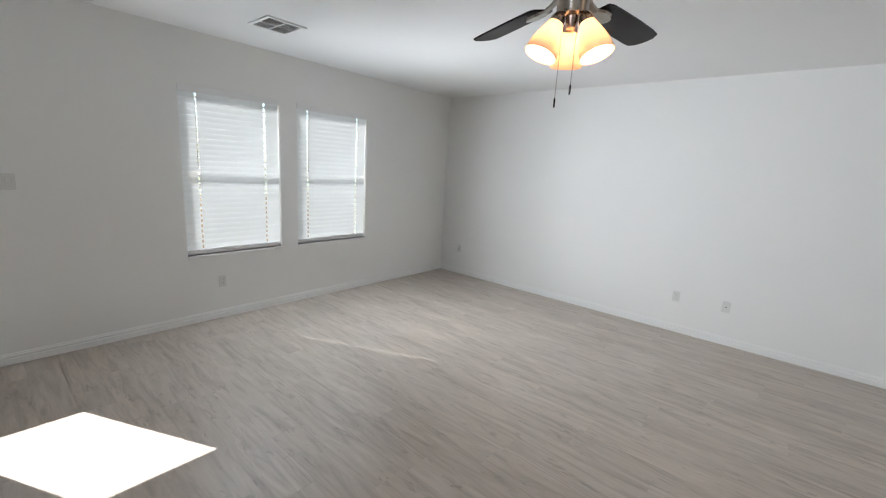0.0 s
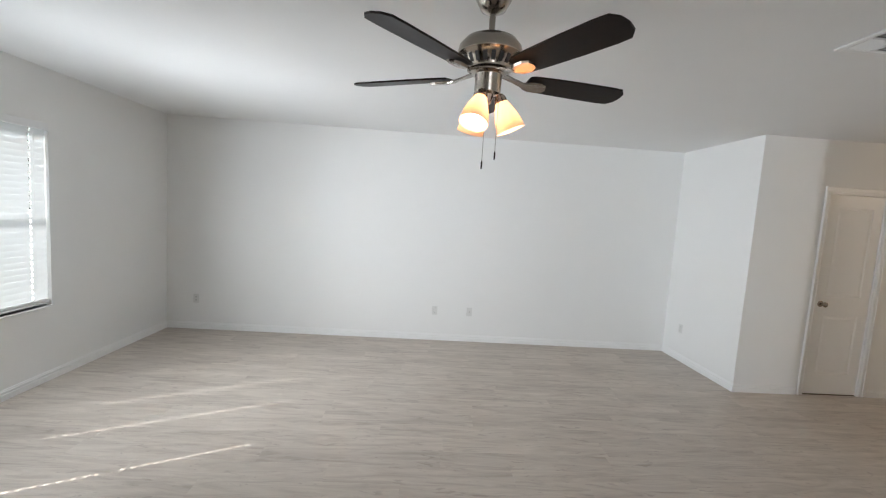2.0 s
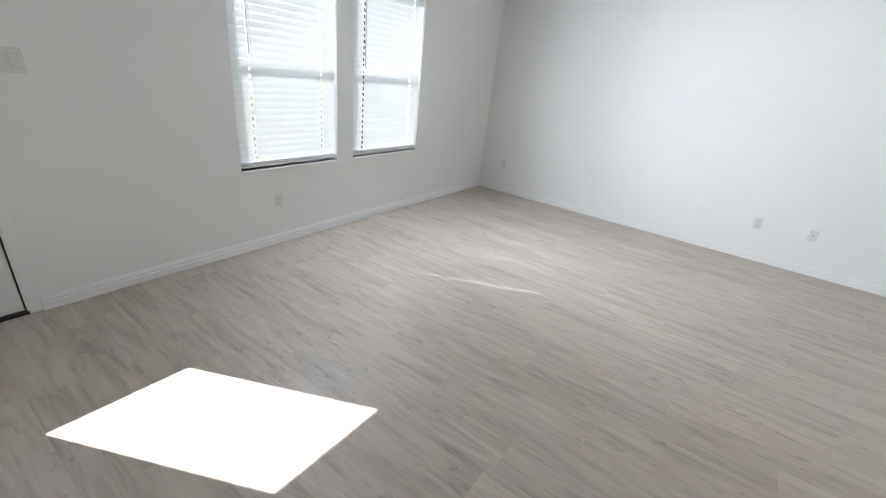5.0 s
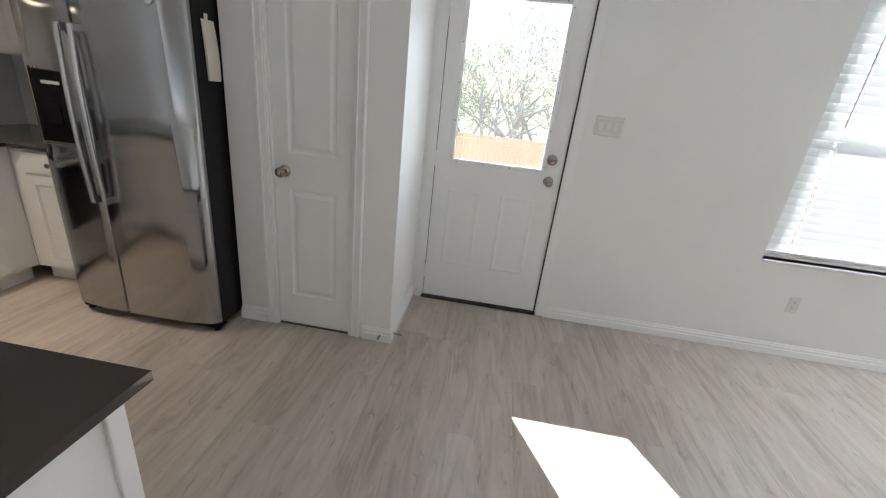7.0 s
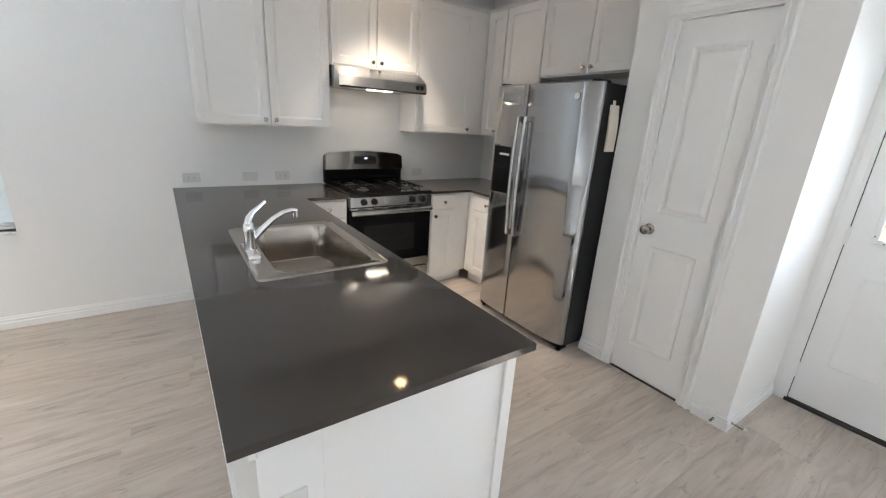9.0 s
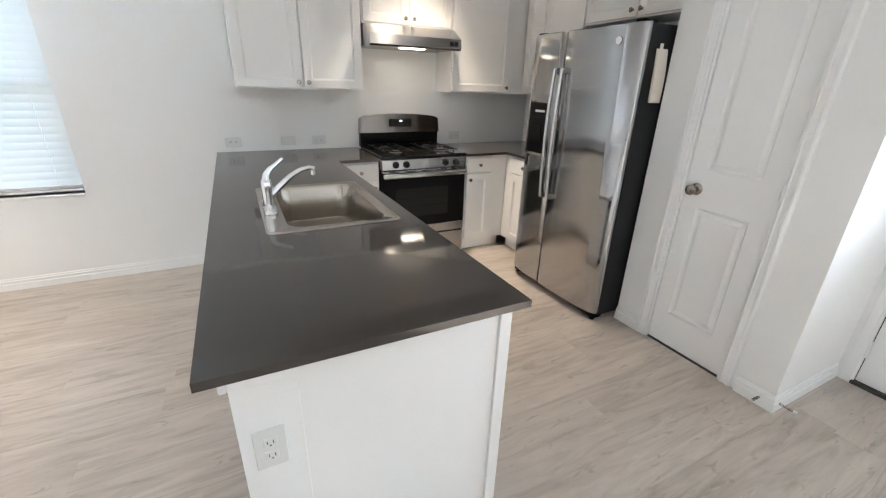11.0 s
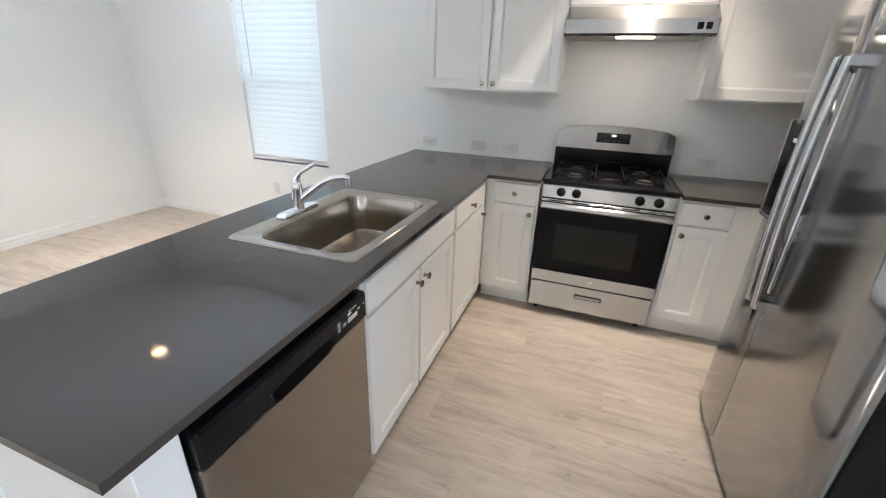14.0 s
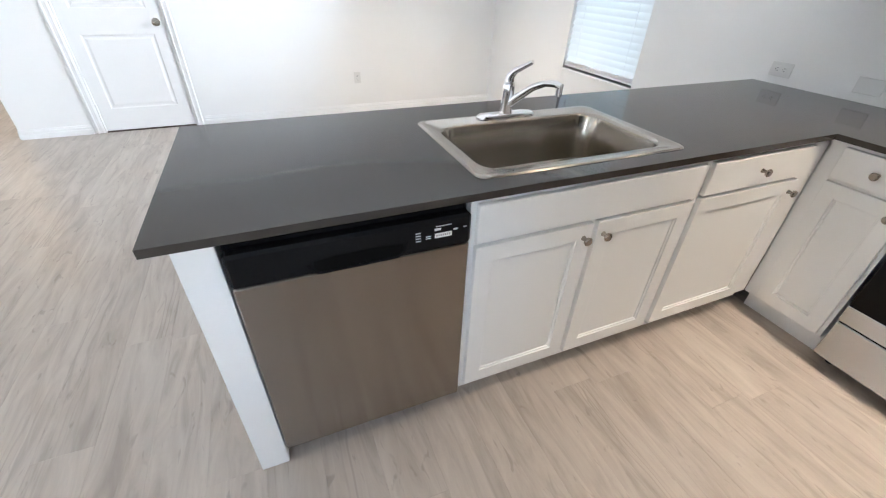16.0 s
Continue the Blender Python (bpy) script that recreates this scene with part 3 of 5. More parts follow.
    part("thumb_turn", boxes((0.748, 0.796, w1 + 0.016, w1 + 0.030, 1.117, 1.133), m=m, bevel=0.004), NICKEL, db)
    for hz in (0.22, 1.05, 1.93):
        part("hinge", boxes((0.008, 0.020, -0.012, 0.004, hz - 0.05, hz + 0.05), m=m, bevel=0.003), TRIM, d)


back_door()
# ---------------------------------------------------------------- kitchen
def shaker(parent, m, u0, u1, z0, z1, out=0.0, name="cabinet_door", rail=0.057, knob_at=None, flat=False):
    """A framed door or flat drawer front, 19 mm thick, with its knob."""
    bm = bmesh.new()
    if flat:
        block(bm, u0, u1, out, out + 0.019, z0, z1, m, 0.0025)
    else:
        rings = []
        for inset, o in ((0.0, 0.0), (0.0, 0.0175), (0.0015, 0.019), (rail - 0.001, 0.019), (rail + 0.001, 0.0150), (rail + 0.007, 0.0140), (rail + 0.009, 0.0095)):
            rings.append([bm.verts.new(m @ Vector((u, out + o, z))) for u, z in ((u0 + inset, z0 + inset), (u1 - inset, z0 + inset), (u1 - inset, z1 - inset), (u0 + inset, z1 - inset))])
        for p, q in zip(rings, rings[1:]):
            for k in range(4):
                bm.faces.new((p[k], p[(k + 1) % 4], q[(k + 1) % 4], q[k]))
        bm.faces.new(rings[-1])
        bm.faces.new(rings[0][::-1])
    d = part(name, bm, CAB, parent)
    if knob_at:
        mm = m @ Matrix.Translation((knob_at[0], out + 0.019, knob_at[1])) @ Matrix.Rotation(radians(-90), 4, "X")
        part("knob", lathe(bmesh.new(), ((0, 0), (0.009, 0), (0.007, 0.006), (0.006, 0.014), (0.0135, 0.019), (0.0155, 0.025), (0.012, 0.029), (0, 0.030)), mm, 16), NICKEL, d, "satin nickel cabinet knob", True)
    return d


def base_cabinet(facing, x, y, width, depth, fronts, label, toe=True, hollow=False):
    """A base unit whose face frame starts at (x, y); fronts are (u0, u1, z0, z1, kind, knob side)."""
    m = face_frame(facing, x, y, 0)
    c = thing("base_cabinet", m @ Vector((width / 2, -depth / 2, 0)), label, "cabinet", "base cabinets")
    if hollow:
        part("body", boxes((0.001, width - 0.001, -depth, 0, 0.11, 0.70), (0.001, width - 0.001, -0.02, 0, 0.70, 0.891), m=m), CAB, c)
    else:
        part("body", boxes((0.001, width - 0.001, -depth, 0, 0.11, 0.891), m=m), CAB, c)
    if toe:
        part("toe_kick", boxes((0.001, width - 0.001, -depth, -0.065, 0, 0.11), m=m), CAB, c)
    for u0, u1, z0, z1, kind, side in fronts:
        flat = kind == "drawer"
        at = None
        if side == "mid":
            at = ((u0 + u1) / 2, (z0 + z1) / 2)
        elif side:
            at = (u0 + 0.03 if side == "left" else u1 - 0.03, z1 - 0.05)
        shaker(c, m, u0, u1, z0, z1, name="drawer_front" if flat else "cabinet_door", knob_at=at, flat=flat)
    return c


FX = -1.975                                 # face of the peninsula cabinets, towards the kitchen
FY = -3.335                                 # face of the range wall cabinets
FW = -3.535                                 # face of the corner run towards the room
DZ, TZ = 0.735, 0.872
base_cabinet("-x", FX, -1.762, 0.895, 0.60, ((0.018, 0.877, 0.748, TZ, "drawer", ""), (0.018, 0.437, 0.125, DZ, "door", "right"), (0.457, 0.877, 0.125, DZ, "door", "left")),
             "white sink base cabinet with two shaker doors and a false front", hollow=True)
base_cabinet("-x", FX, -2.658, 0.675, 0.60, ((0.015, 0.56, 0.748, TZ, "drawer", "mid"), (0.015, 0.56, 0.125, DZ, "door", "right")),
             "white base cabinet with one drawer and one shaker door")
base_cabinet("+y", FX - 0.001, FY, 0.345, 0.61, ((0.060, 0.330, 0.748, TZ, "drawer", "mid"), (0.060, 0.330, 0.125, DZ, "door", "right")),
             "narrow white base cabinet beside the range")
base_cabinet("+y", -3.098, FY, 0.436, 0.61, ((0.015, 0.270, 0.748, TZ, "drawer", "mid"), (0.015, 0.270, 0.125, DZ, "door", "left")),
             "narrow white base cabinet with a blank corner filler")
base_cabinet("+x", FW, FY + 0.001, 0.52, 0.61, ((0.10, 0.50, 0.748, TZ, "drawer", "mid"), (0.10, 0.50, 0.125, DZ, "door", "right")),
             "white base cabinet between the corner and the refrigerator")

# peninsula end: cabinet end panel, low wall with cap trim and its outlet
ep = thing("end_panel", (-1.68, -1.08, 0), "white painted end panel of the kitchen peninsula", "panel")
part("panel", boxes((-1.958, -1.372, -1.145, -1.070, 0, 0.891)), CAB, ep)
part("edge_stile", boxes((-1.978, -1.938, -1.146, -1.060, 0, 0.891), bevel=0.002), CAB, ep)
part("batten", boxes((-1.392, -1.366, -1.072, -1.062, 0, 0.891), bevel=0.002), CAB, ep)
kw = thing("knee_wall", (-1.31, -2.5, 0), "low white drywall wall backing the peninsula", "wall", kind="structure")
part("drywall", boxes((-1.372, -1.252, S_Y + 0.002, -1.060, 0, 0.891)), WALL, kw)
part("cap_trim", boxes((-1.252, -1.236, S_Y + 0.002, -1.044, 0.845, 0.891), (-1.385, -1.252, -1.060, -1.044, 0.845, 0.891), bevel=0.003), TRIM, kw)
baseboard("+x", -1.252, S_Y + 0.02, -1.046 - S_Y - 0.02)
baseboard("+y", -1.252, -1.060, 0.12)


def countertop():
    """Dark quartz slab: peninsula with a sink cut-out, and the run along the range wall."""
    bm = bmesh.new()
    z0, z1 = 0.892, 0.914
    sx0, sx1, sy0, sy1 = -1.915, -1.415, -2.57, -1.822
    for x0, x1, y0, y1 in ((-2.0, -1.2, -1.822, -1.012), (-2.0, sx0, sy0, sy1), (sx1, -1.2, sy0, sy1), (-2.0, -1.2, S_Y + 0.002, sy0), (-2.322, -2.0, S_Y + 0.002, -3.292)):
        block(bm, x0, x1, y0, y1, z0, z1)
    bmesh.ops.remove_doubles(bm, verts=bm.verts[:], dist=1e-5)
    c = whole("countertop", bm, STONE, "dark grey quartz worktop on the white peninsula", "countertop")
    bm = boxes((W_X + 0.002, -3.102, S_Y + 0.002, -3.292, z0, z1), (W_X + 0.002, -3.500, -3.292, -2.80, z0, z1))
    bmesh.ops.remove_doubles(bm, verts=bm.verts[:], dist=1e-5)
    whole("countertop", bm, STONE, "dark grey quartz worktop in the kitchen corner", "countertop")


countertop()


def rounded_rect(x0, x1, y0, y1, r, n=5):
    pts = []
    for cx, cy, a0 in ((x1 - r, y1 - r, 0), (x0 + r, y1 - r, 90), (x0 + r, y0 + r, 180), (x1 - r, y0 + r, 270)):
        for k in range(n + 1):
            a = radians(a0 + 90 * k / n)
            pts.append((cx + r * math.cos(a), cy + r * math.sin(a)))
    return pts


def sink():
    """Drop-in single bowl with a rolled rim, a tap deck and a drain."""
    s = thing("kitchen_sink", (-1.66, -2.196, 0.914), "stainless steel drop-in single-bowl sink in the dark worktop", "sink")
    bm = bmesh.new()
    rings = []
    for inset, z, r in ((0.0, 0.9145, 0.03), (0.004, 0.919, 0.03), (0.018, 0.9195, 0.03), (0.022, 0.9175, 0.03)):
        rings.append([bm.verts.new((x, y, z)) for x, y in rounded_rect(-1.932 + inset, -1.397 - inset, -2.588 + inset, -1.805 - inset, r)])
    bx0, bx1, by0, by1 = -1.888, -1.482, -2.545, -1.850
    for grow, z, r in ((0.004, 0.9175, 0.075), (0.0, 0.915, 0.075), (-0.004, 0.905, 0.075), (-0.014, 0.78, 0.07), (-0.022, 0.735, 0.06), (-0.040, 0.722, 0.05), (-0.09, 0.718, 0.04)):
        rings.append([bm.verts.new((x, y, z)) for x, y in rounded_rect(bx0 - grow, bx1 + grow, by0 - grow, by1 + grow, r)])
    for a, b in zip(rings, rings[1:]):
        for k in range(len(a)):
            bm.faces.new((a[k], a[(k + 1) % len(a)], b[(k + 1) % len(a)], b[k]))
    bm.faces.new(rings[-1])
    part("bowl", bm, SINKS, s, "", True)
    dm = Matrix.Translation((-1.685, -2.2, 0.7185))
    part("drain", lathe(bmesh.new(), ((0.055, 0.0), (0.054, 0.003), (0.042, 0.002), (0.036, -0.004 + 0.005), (0.0, 0.0012)), dm, 24), CHROME, s, "", True)
    part("strainer", lathe(bmesh.new(), ((0.034, 0.0012), (0.030, 0.004), (0.010, 0.004), (0.006, 0.012), (0, 0.013)), dm, 20), SINKS, s, "", True)


sink()


def faucet():
    f = thing("faucet", (-1.437, -2.165, 0.918), "chrome single-lever kitchen faucet on the sink deck", "faucet")
    x, y, z = -1.437, -2.165, 0.9185
    bm = bmesh.new()
    pr = rounded_rect(x - 0.027, x + 0.027, y - 0.125, y + 0.125, 0.026)
    rings = [[bm.verts.new((x + (px - x) * s, y + (py - y) * s, zz)) for px, py in pr] for s, zz in ((1.0, z), (1.0, z + 0.006), (0.93, z + 0.013), (0.6, z + 0.016))]
    for a, b in zip(rings, rings[1:]):
        for k in range(len(a)):
            bm.faces.new((a[k], a[(k + 1) % len(a)], b[(k + 1) % len(a)], b[k]))
    bm.faces.new(rings[-1])
    part("deck_plate", bm, CHROME, f, "", True)
    part("body", lathe(bmesh.new(), ((0.026, 0.012), (0.024, 0.030), (0.0225, 0.075), (0.0235, 0.095), (0.0235, 0.115), (0.020, 0.128), (0.010, 0.135), (0, 0.136)), Matrix.Translation((x, y, z)), 24), CHROME, f, "", True)
    sp = part("spout", tube(bmesh.new(), [(x - 0.01, y - 0.004, z + 0.05), (x - 0.05, y - 0.018, z + 0.085), (x - 0.105, y - 0.036, z + 0.128), (x - 0.155, y - 0.052, z + 0.152), (x - 0.195, y - 0.066, z + 0.157), (x - 0.218, y - 0.073, z + 0.150)],
                           [0.016, 0.015, 0.0125, 0.0115, 0.0115, 0.012], 14), CHROME, f, "", True)
    part("aerator", tube(bmesh.new(), [(x - 0.212, y - 0.071, z + 0.156), (x - 0.213, y - 0.071, z + 0.122)], 0.0115, 14), CHROME, sp, "", True)
    part("lever", tube(bmesh.new(), [(x, y, z + 0.125), (x - 0.004, y - 0.001, z + 0.150), (x - 0.022, y - 0.010, z + 0.171), (x - 0.048, y - 0.024, z + 0.187), (x - 0.080, y - 0.040, z + 0.209)], [0.019, 0.0155, 0.0115, 0.009, 0.0075], 12), CHROME, f, "", True)


faucet()


def dishwasher():
    m = face_frame("-x", FX, -1.150, 0)
    d = thing("dishwasher", (-1.70, -1.455, 0), "stainless steel dishwasher with a dark control panel, under the worktop", "dishwasher")
    w = 0.608
    part("tub", boxes((0.004, w - 0.004, -0.57, -0.012, 0.09, 0.868), m=m), DARKP, d)
    part("kick_plate", boxes((0.01, w - 0.01, -0.09, -0.075, 0.0, 0.10), m=m), DARKP, d)
    part("door_panel", boxes((0.004, w - 0.004, -0.012, 0.022, 0.098, 0.765), m=m, bevel=0.004), STEEL, d, "brushed steel door")
    cp = part("control_panel", boxes((0.004, w - 0.004, -0.012, 0.030, 0.768, 0.862), m=m, bevel=0.008), DARKP, d, "dark plastic control strip")
    # no hollow is cut: the pocket's shade is a flat black plate
    bm = bmesh.new()
    ring = [(0.19, 0.808), (0.188, 0.796), (0.194, 0.783), (0.208, 0.776), (0.392, 0.776), (0.406, 0.783), (0.412, 0.796), (0.410, 0.808), (0.355, 0.813), (0.245, 0.813)]
    low, high = [[bm.verts.new(m @ Vector((u, v, z))) for u, z in ring] for v in (0.0285, 0.0312)]
    bm.faces.new(high)
    for k in range(len(ring)):
        q = (k + 1) % len(ring)
        bm.faces.new((low[k], low[q], high[q], high[k]))
    bmesh.ops.recalc_face_normals(bm, faces=bm.faces)
    part("handle_pocket", bm, HOLLOW, cp, "flat black shape painting the shade of a hand pocket")
    lip = [(0.425, 0.812), (0.424, 0.800), (0.419, 0.787), (0.410, 0.778), (0.396, 0.772), (0.30, 0.770), (0.204, 0.772), (0.190, 0.778), (0.181, 0.787), (0.177, 0.800)]
    part("handle_lip", tube(bmesh.new(), [m @ Vector((u, 0.0295, z)) for u, z in lip], 0.0035, 8), BLACK, cp, "", True)
    part("rating_sticker", boxes((0.498, 0.546, 0.0300, 0.0306, 0.806, 0.820), m=m), PAPERW, cp, "white sticker")
    for k in range(7):
        part("print_mark", boxes((0.502 + 0.006 * k, 0.505 + 0.006 * k, 0.0302, 0.0309, 0.810, 0.816), m=m), INK, cp)
    for u, z, hw, hh in ((0.452, 0.830, 0.007, 0.0012), (0.452, 0.822, 0.007, 0.0012), (0.452, 0.814, 0.007, 0.0012), (0.452, 0.806, 0.007, 0.0012), (0.480, 0.815, 0.007, 0.0012), (0.480, 0.809, 0.007, 0.0012), (0.506, 0.832, 0.009, 0.0035), (0.522, 0.841, 0.022, 0.0010), (0.556, 0.824, 0.006, 0.0025), (0.584, 0.826, 0.005, 0.0012)):
        part("print_mark", boxes((u - hw, u + hw, 0.0300, 0.0308, z - hh, z + hh), m=m), LABEL, cp)


dishwasher()


def gas_range():
    """Freestanding range: x from -2.335 to -3.092, oven face towards the room."""
    x0, w = -2.336, 0.755
    m = face_frame("+y", x0, -3.315, 0)
    r = thing("gas_range", (x0 - w / 2, -3.62, 0), "stainless steel freestanding gas range with a black cooktop", "stove")
    part("body", boxes((0.003, w - 0.003, -0.615, -0.03, 0.045, 0.895), m=m), DARKP, r)
    for u in (0.05, w - 0.05):
        for v in (-0.08, -0.56):
            part("foot", tube(bmesh.new(), [m @ Vector((u, v, 0)), m @ Vector((u, v, 0.05))], 0.018, 10), DARKP, r)
    dr = part("drawer", boxes((0.002, w - 0.002, -0.03, 0.008, 0.052, 0.238), m=m, bevel=0.005), STEELH, r, "brushed steel drawer")
    part("drawer_pull", boxes((w / 2 - 0.085, w / 2 + 0.085, 0.007, 0.0095, 0.155, 0.187), m=m, bevel=0.001), SLOT, dr)
    part("pull_lip", boxes((w / 2 - 0.078, w / 2 + 0.078, 0.008, 0.013, 0.160, 0.174), m=m, bevel=0.002), STEELH, dr)
    od = part("oven_door", boxes((0.002, w - 0.002, -0.03, 0.012, 0.248, 0.80), m=m, bevel=0.005), BLACK, r, "black oven door with a dark window")
    part("door_lower_trim", boxes((0.002, w - 0.002, -0.02, 0.0145, 0.248, 0.325), m=m, bevel=0.003), STEELH, od)
    part("badge", lathe(bmesh.new(), ((0.014, 0), (0.013, 0.002), (0, 0.002)), m @ Matrix.Translation((w / 2, 0.0145, 0.287)) @ Matrix.Rotation(radians(-90), 4, "X"), 16), CHROME, od)
    part("oven_window", boxes((0.115, w - 0.165, 0.011, 0.0135, 0.41, 0.655), m=m, bevel=0.001), OVENGL, od)
    for z in (0.50, 0.57):
        part("rack_bar", boxes((0.13, w - 0.18, 0.0132, 0.0139, z, z + 0.003), m=m), DARKP, od)
    h = part("handle", boxes((0.004, w - 0.004, 0.030, 0.058, 0.752, 0.792), m=m, bevel=0.010), STEELH, od, "broad steel bar handle")
    for u in (0.03, w - 0.03):
        part("handle_mount", boxes((u - 0.02, u + 0.02, 0.010, 0.034, 0.757, 0.787), m=m, bevel=0.003), STEELH, od)
    vs = part("vent_strip", boxes((0.003, w - 0.003, -0.02, 0.030, 0.7935, 0.8105), m=m, bevel=0.002), STEELH, r, "steel vent strip above the oven door")
    for k in range(5):
        u = 0.055 + 0.138 * k
        part("vent_slot", boxes((u, u + 0.095, 0.0285, 0.0308, 0.7985, 0.8060), m=m, bevel=0.001), HOLLOW, vs)
    cp = part("control_panel", boxes((0.0, w, -0.04, 0.018, 0.812, 0.898), m=m, bevel=0.006), STEELH, r, "steel knob panel")
    for u in (0.115, 0.205, 0.555, 0.655):
        mm = m @ Matrix.Translation((u, 0.018, 0.856)) @ Matrix.Rotation(radians(-90), 4, "X")
        k = part("burner_knob", lathe(bmesh.new(), ((0.0, 0), (0.027, 0), (0.026, 0.008), (0.021, 0.010), (0.019, 0.028), (0.015, 0.031), (0, 0.031)), mm, 20), DARKP, cp, "black knob", True)
        part("knob_grip", boxes((u - 0.005, u + 0.005, 0.046, 0.054, 0.838, 0.874), m=m, bevel=0.003), DARKP, k)
    part("cooktop", boxes((-0.002, w + 0.002, -0.575, 0.020, 0.898, 0.926), m=m, bevel=0.009), BLACK, r, "black enamel cooktop")
    part("centre_plate", boxes((0.315, 0.440, -0.46, -0.12, 0.924, 0.932), m=m, bevel=0.006), BLACK, r)
    for cu in (0.178, 0.577):
        bm = bmesh.new()
        for cv in (-0.155, -0.425):
            bt = Matrix.Translation(m @ Vector((cu, cv, 0.924)))
            b = part("burner", lathe(bmesh.new(), ((0.052, 0), (0.050, 0.006), (0.036, 0.009), (0.036, 0.014), (0.030, 0.017), (0, 0.017)), bt, 20), BURNER, r, "", True)
            tube(bm, [m @ Vector((cu + 0.104 * math.cos(q * math.pi / 10), cv + 0.104 * math.sin(q * math.pi / 10), 0.950)) for q in range(21)], 0.0045, 6)
            for q in range(4):
                cq, sq = math.cos((q + 0.5) * math.pi / 2), math.sin((q + 0.5) * math.pi / 2)
                tube(bm, [m @ Vector((cu + f * cq, cv + f * sq, z)) for f, z in ((0.036, 0.955), (0.104, 0.953), (0.126, 0.948), (0.132, 0.925))], 0.0045, 6)
        for du in (-0.118, 0.118):
            tube(bm, [m @ Vector((cu + du, v, 0.948)) for v in (-0.53, -0.29, -0.05)], 0.0045, 6)
        part("grate", bm, IRON, r, "black cast-iron grate")
    # backguard: black vent foot and an arched steel panel
    part("vent_riser", boxes((0.0, w, -0.625, -0.560, 0.92, 1.050), (0.03, w - 0.03, -0.562, -0.540, 0.955, 0.985), m=m, bevel=0.006), BLACK, r)
    bm = bmesh.new()
    n = 16
    front, back = [], []
    for row, dv in ((front, -0.545), (back, -0.62)):
        lower = [bm.verts.new(m @ Vector((-0.002 + (w + 0.004) * k / n, dv, 1.045))) for k in range(n + 1)]
        upper = [bm.verts.new(m @ Vector((0.006 + (w - 0.012) * k / n, dv - 0.006, 1.180 + 0.024 * math.sin(math.pi * k / n) - (0.016 if k in (0, n) else 0)))) for k in range(n + 1)]
        row += [lower, upper]
    for k in range(n):
        bm.faces.new((front[0][k], front[0][k + 1], front[1][k + 1], front[1][k]))
        bm.faces.new((back[0][k], back[1][k], back[1][k + 1], back[0][k + 1]))
        bm.faces.new((front[1][k], front[1][k + 1], back[1][k + 1], back[1][k]))
        bm.faces.new((front[0][k], back[0][k], back[0][k + 1], front[0][k + 1]))
    for k in (0, n):
        bm.faces.new((front[0][k], front[1][k], back[1][k], back[0][k]))
    bg = part("backguard", bm, GUARD, r, "arched brushed steel backguard")
    ds = part("clock_display", boxes((0.265, 0.480, -0.5595, -0.5445, 1.095, 1.160), m=m, bevel=0.002), OVENGL, bg)
    for u, z, hw, hh in ((0.362, 1.143, 0.0014, 0.006), (0.373, 1.143, 0.0034, 0.006), (0.384, 1.143, 0.0034, 0.006)):
        part("digit_mark", boxes((u - hw, u + hw, -0.546, -0.5437, z - hh, z + hh), m=m), DIGIT, ds)
    for k in range(6):
        part("print_mark", boxes((0.285 + 0.03 * k, 0.300 + 0.03 * k, -0.546, -0.5438, 1.108, 1.110), m=m), INK, ds)


gas_range()


def hood():
    h = thing("range_hood", (-2.71, -3.70, 1.70), "stainless steel under-cabinet range hood", "hood")
    m = face_frame("+y", -2.328, -3.675, 0)
    w = 0.762
    bm = bmesh.new()
    prof = ((-0.27, 1.872), (0.075, 1.872), (0.205, 1.795), (0.215, 1.725), (0.195, 1.712), (-0.27, 1.745))
    ends = [[bm.verts.new(m @ Vector((u, v, z))) for v, z in prof] for u in (0, w)]
    for k in range(len(prof)):
        if k != 4:
            bm.faces.new((ends[0][k], ends[0][(k + 1) % 6], ends[1][(k + 1) % 6], ends[1][k]))
    bm.faces.new(ends[0])
    bm.faces.new(ends[1][::-1])
    part("canopy", bm, STEELH, h)
    part("filter", boxes((0.01, w - 0.01, -0.26, 0.190, 1.722, 1.728), m=m), NICKEL, h)
    part("lamp_lens", boxes((w / 2 - 0.10, w / 2 + 0.10, 0.06, 0.13, 1.711, 1.7215), m=m, bevel=0.003), HOODGLOW, h, "lit frosted lamp lens")
    for u in (w - 0.085, w - 0.045):
        part("switch", boxes((u - 0.014, u + 0.014, 0.2105, 0.2165, 1.744, 1.776), m=m, bevel=0.002), DARKP, h)


hood()


def upper_cabinet(facing, x, y, width, z0, doors, label, depth=0.29, z1=2.492):
    m = face_frame(facing, x, y, 0)
    c = thing("wall_cabinet", m @ Vector((width / 2, -depth / 2, z0)), label, "cabinet", "wall cabinets")
    part("body", boxes((0.0015, width - 0.0015, -depth, 0, z0, z1), m=m, bevel=0.001), CAB, c)
    part("top_trim", boxes((0.0015, width - 0.0015, -depth, 0.012, z1, z1 + 0.022), m=m, bevel=0.003), CAB, c)
    for u0, u1, side in doors:
        at = (u0 + 0.03 if side == "left" else u1 - 0.03, z0 + 0.05) if side else None
        shaker(c, m, u0, u1, z0 + 0.012, z1 - 0.012, knob_at=at)


UY = S_Y + 0.292
UX = W_X + 0.292
upper_cabinet("+y", -1.402, UY, 0.918, 1.395, ((0.012, 0.452, "right"), (0.466, 0.906, "left")), "white two-door shaker wall cabinet")
upper_cabinet("+y", -2.3215, UY, 0.775, 1.878, ((0.012, 0.380, "right"), (0.394, 0.763, "left")), "short white wall cabinet above the range hood")
upper_cabinet("+y", -3.098, UY, 0.768, 1.395, ((0.014, 0.600, "right"),), "white one-door shaker wall cabinet in the corner")
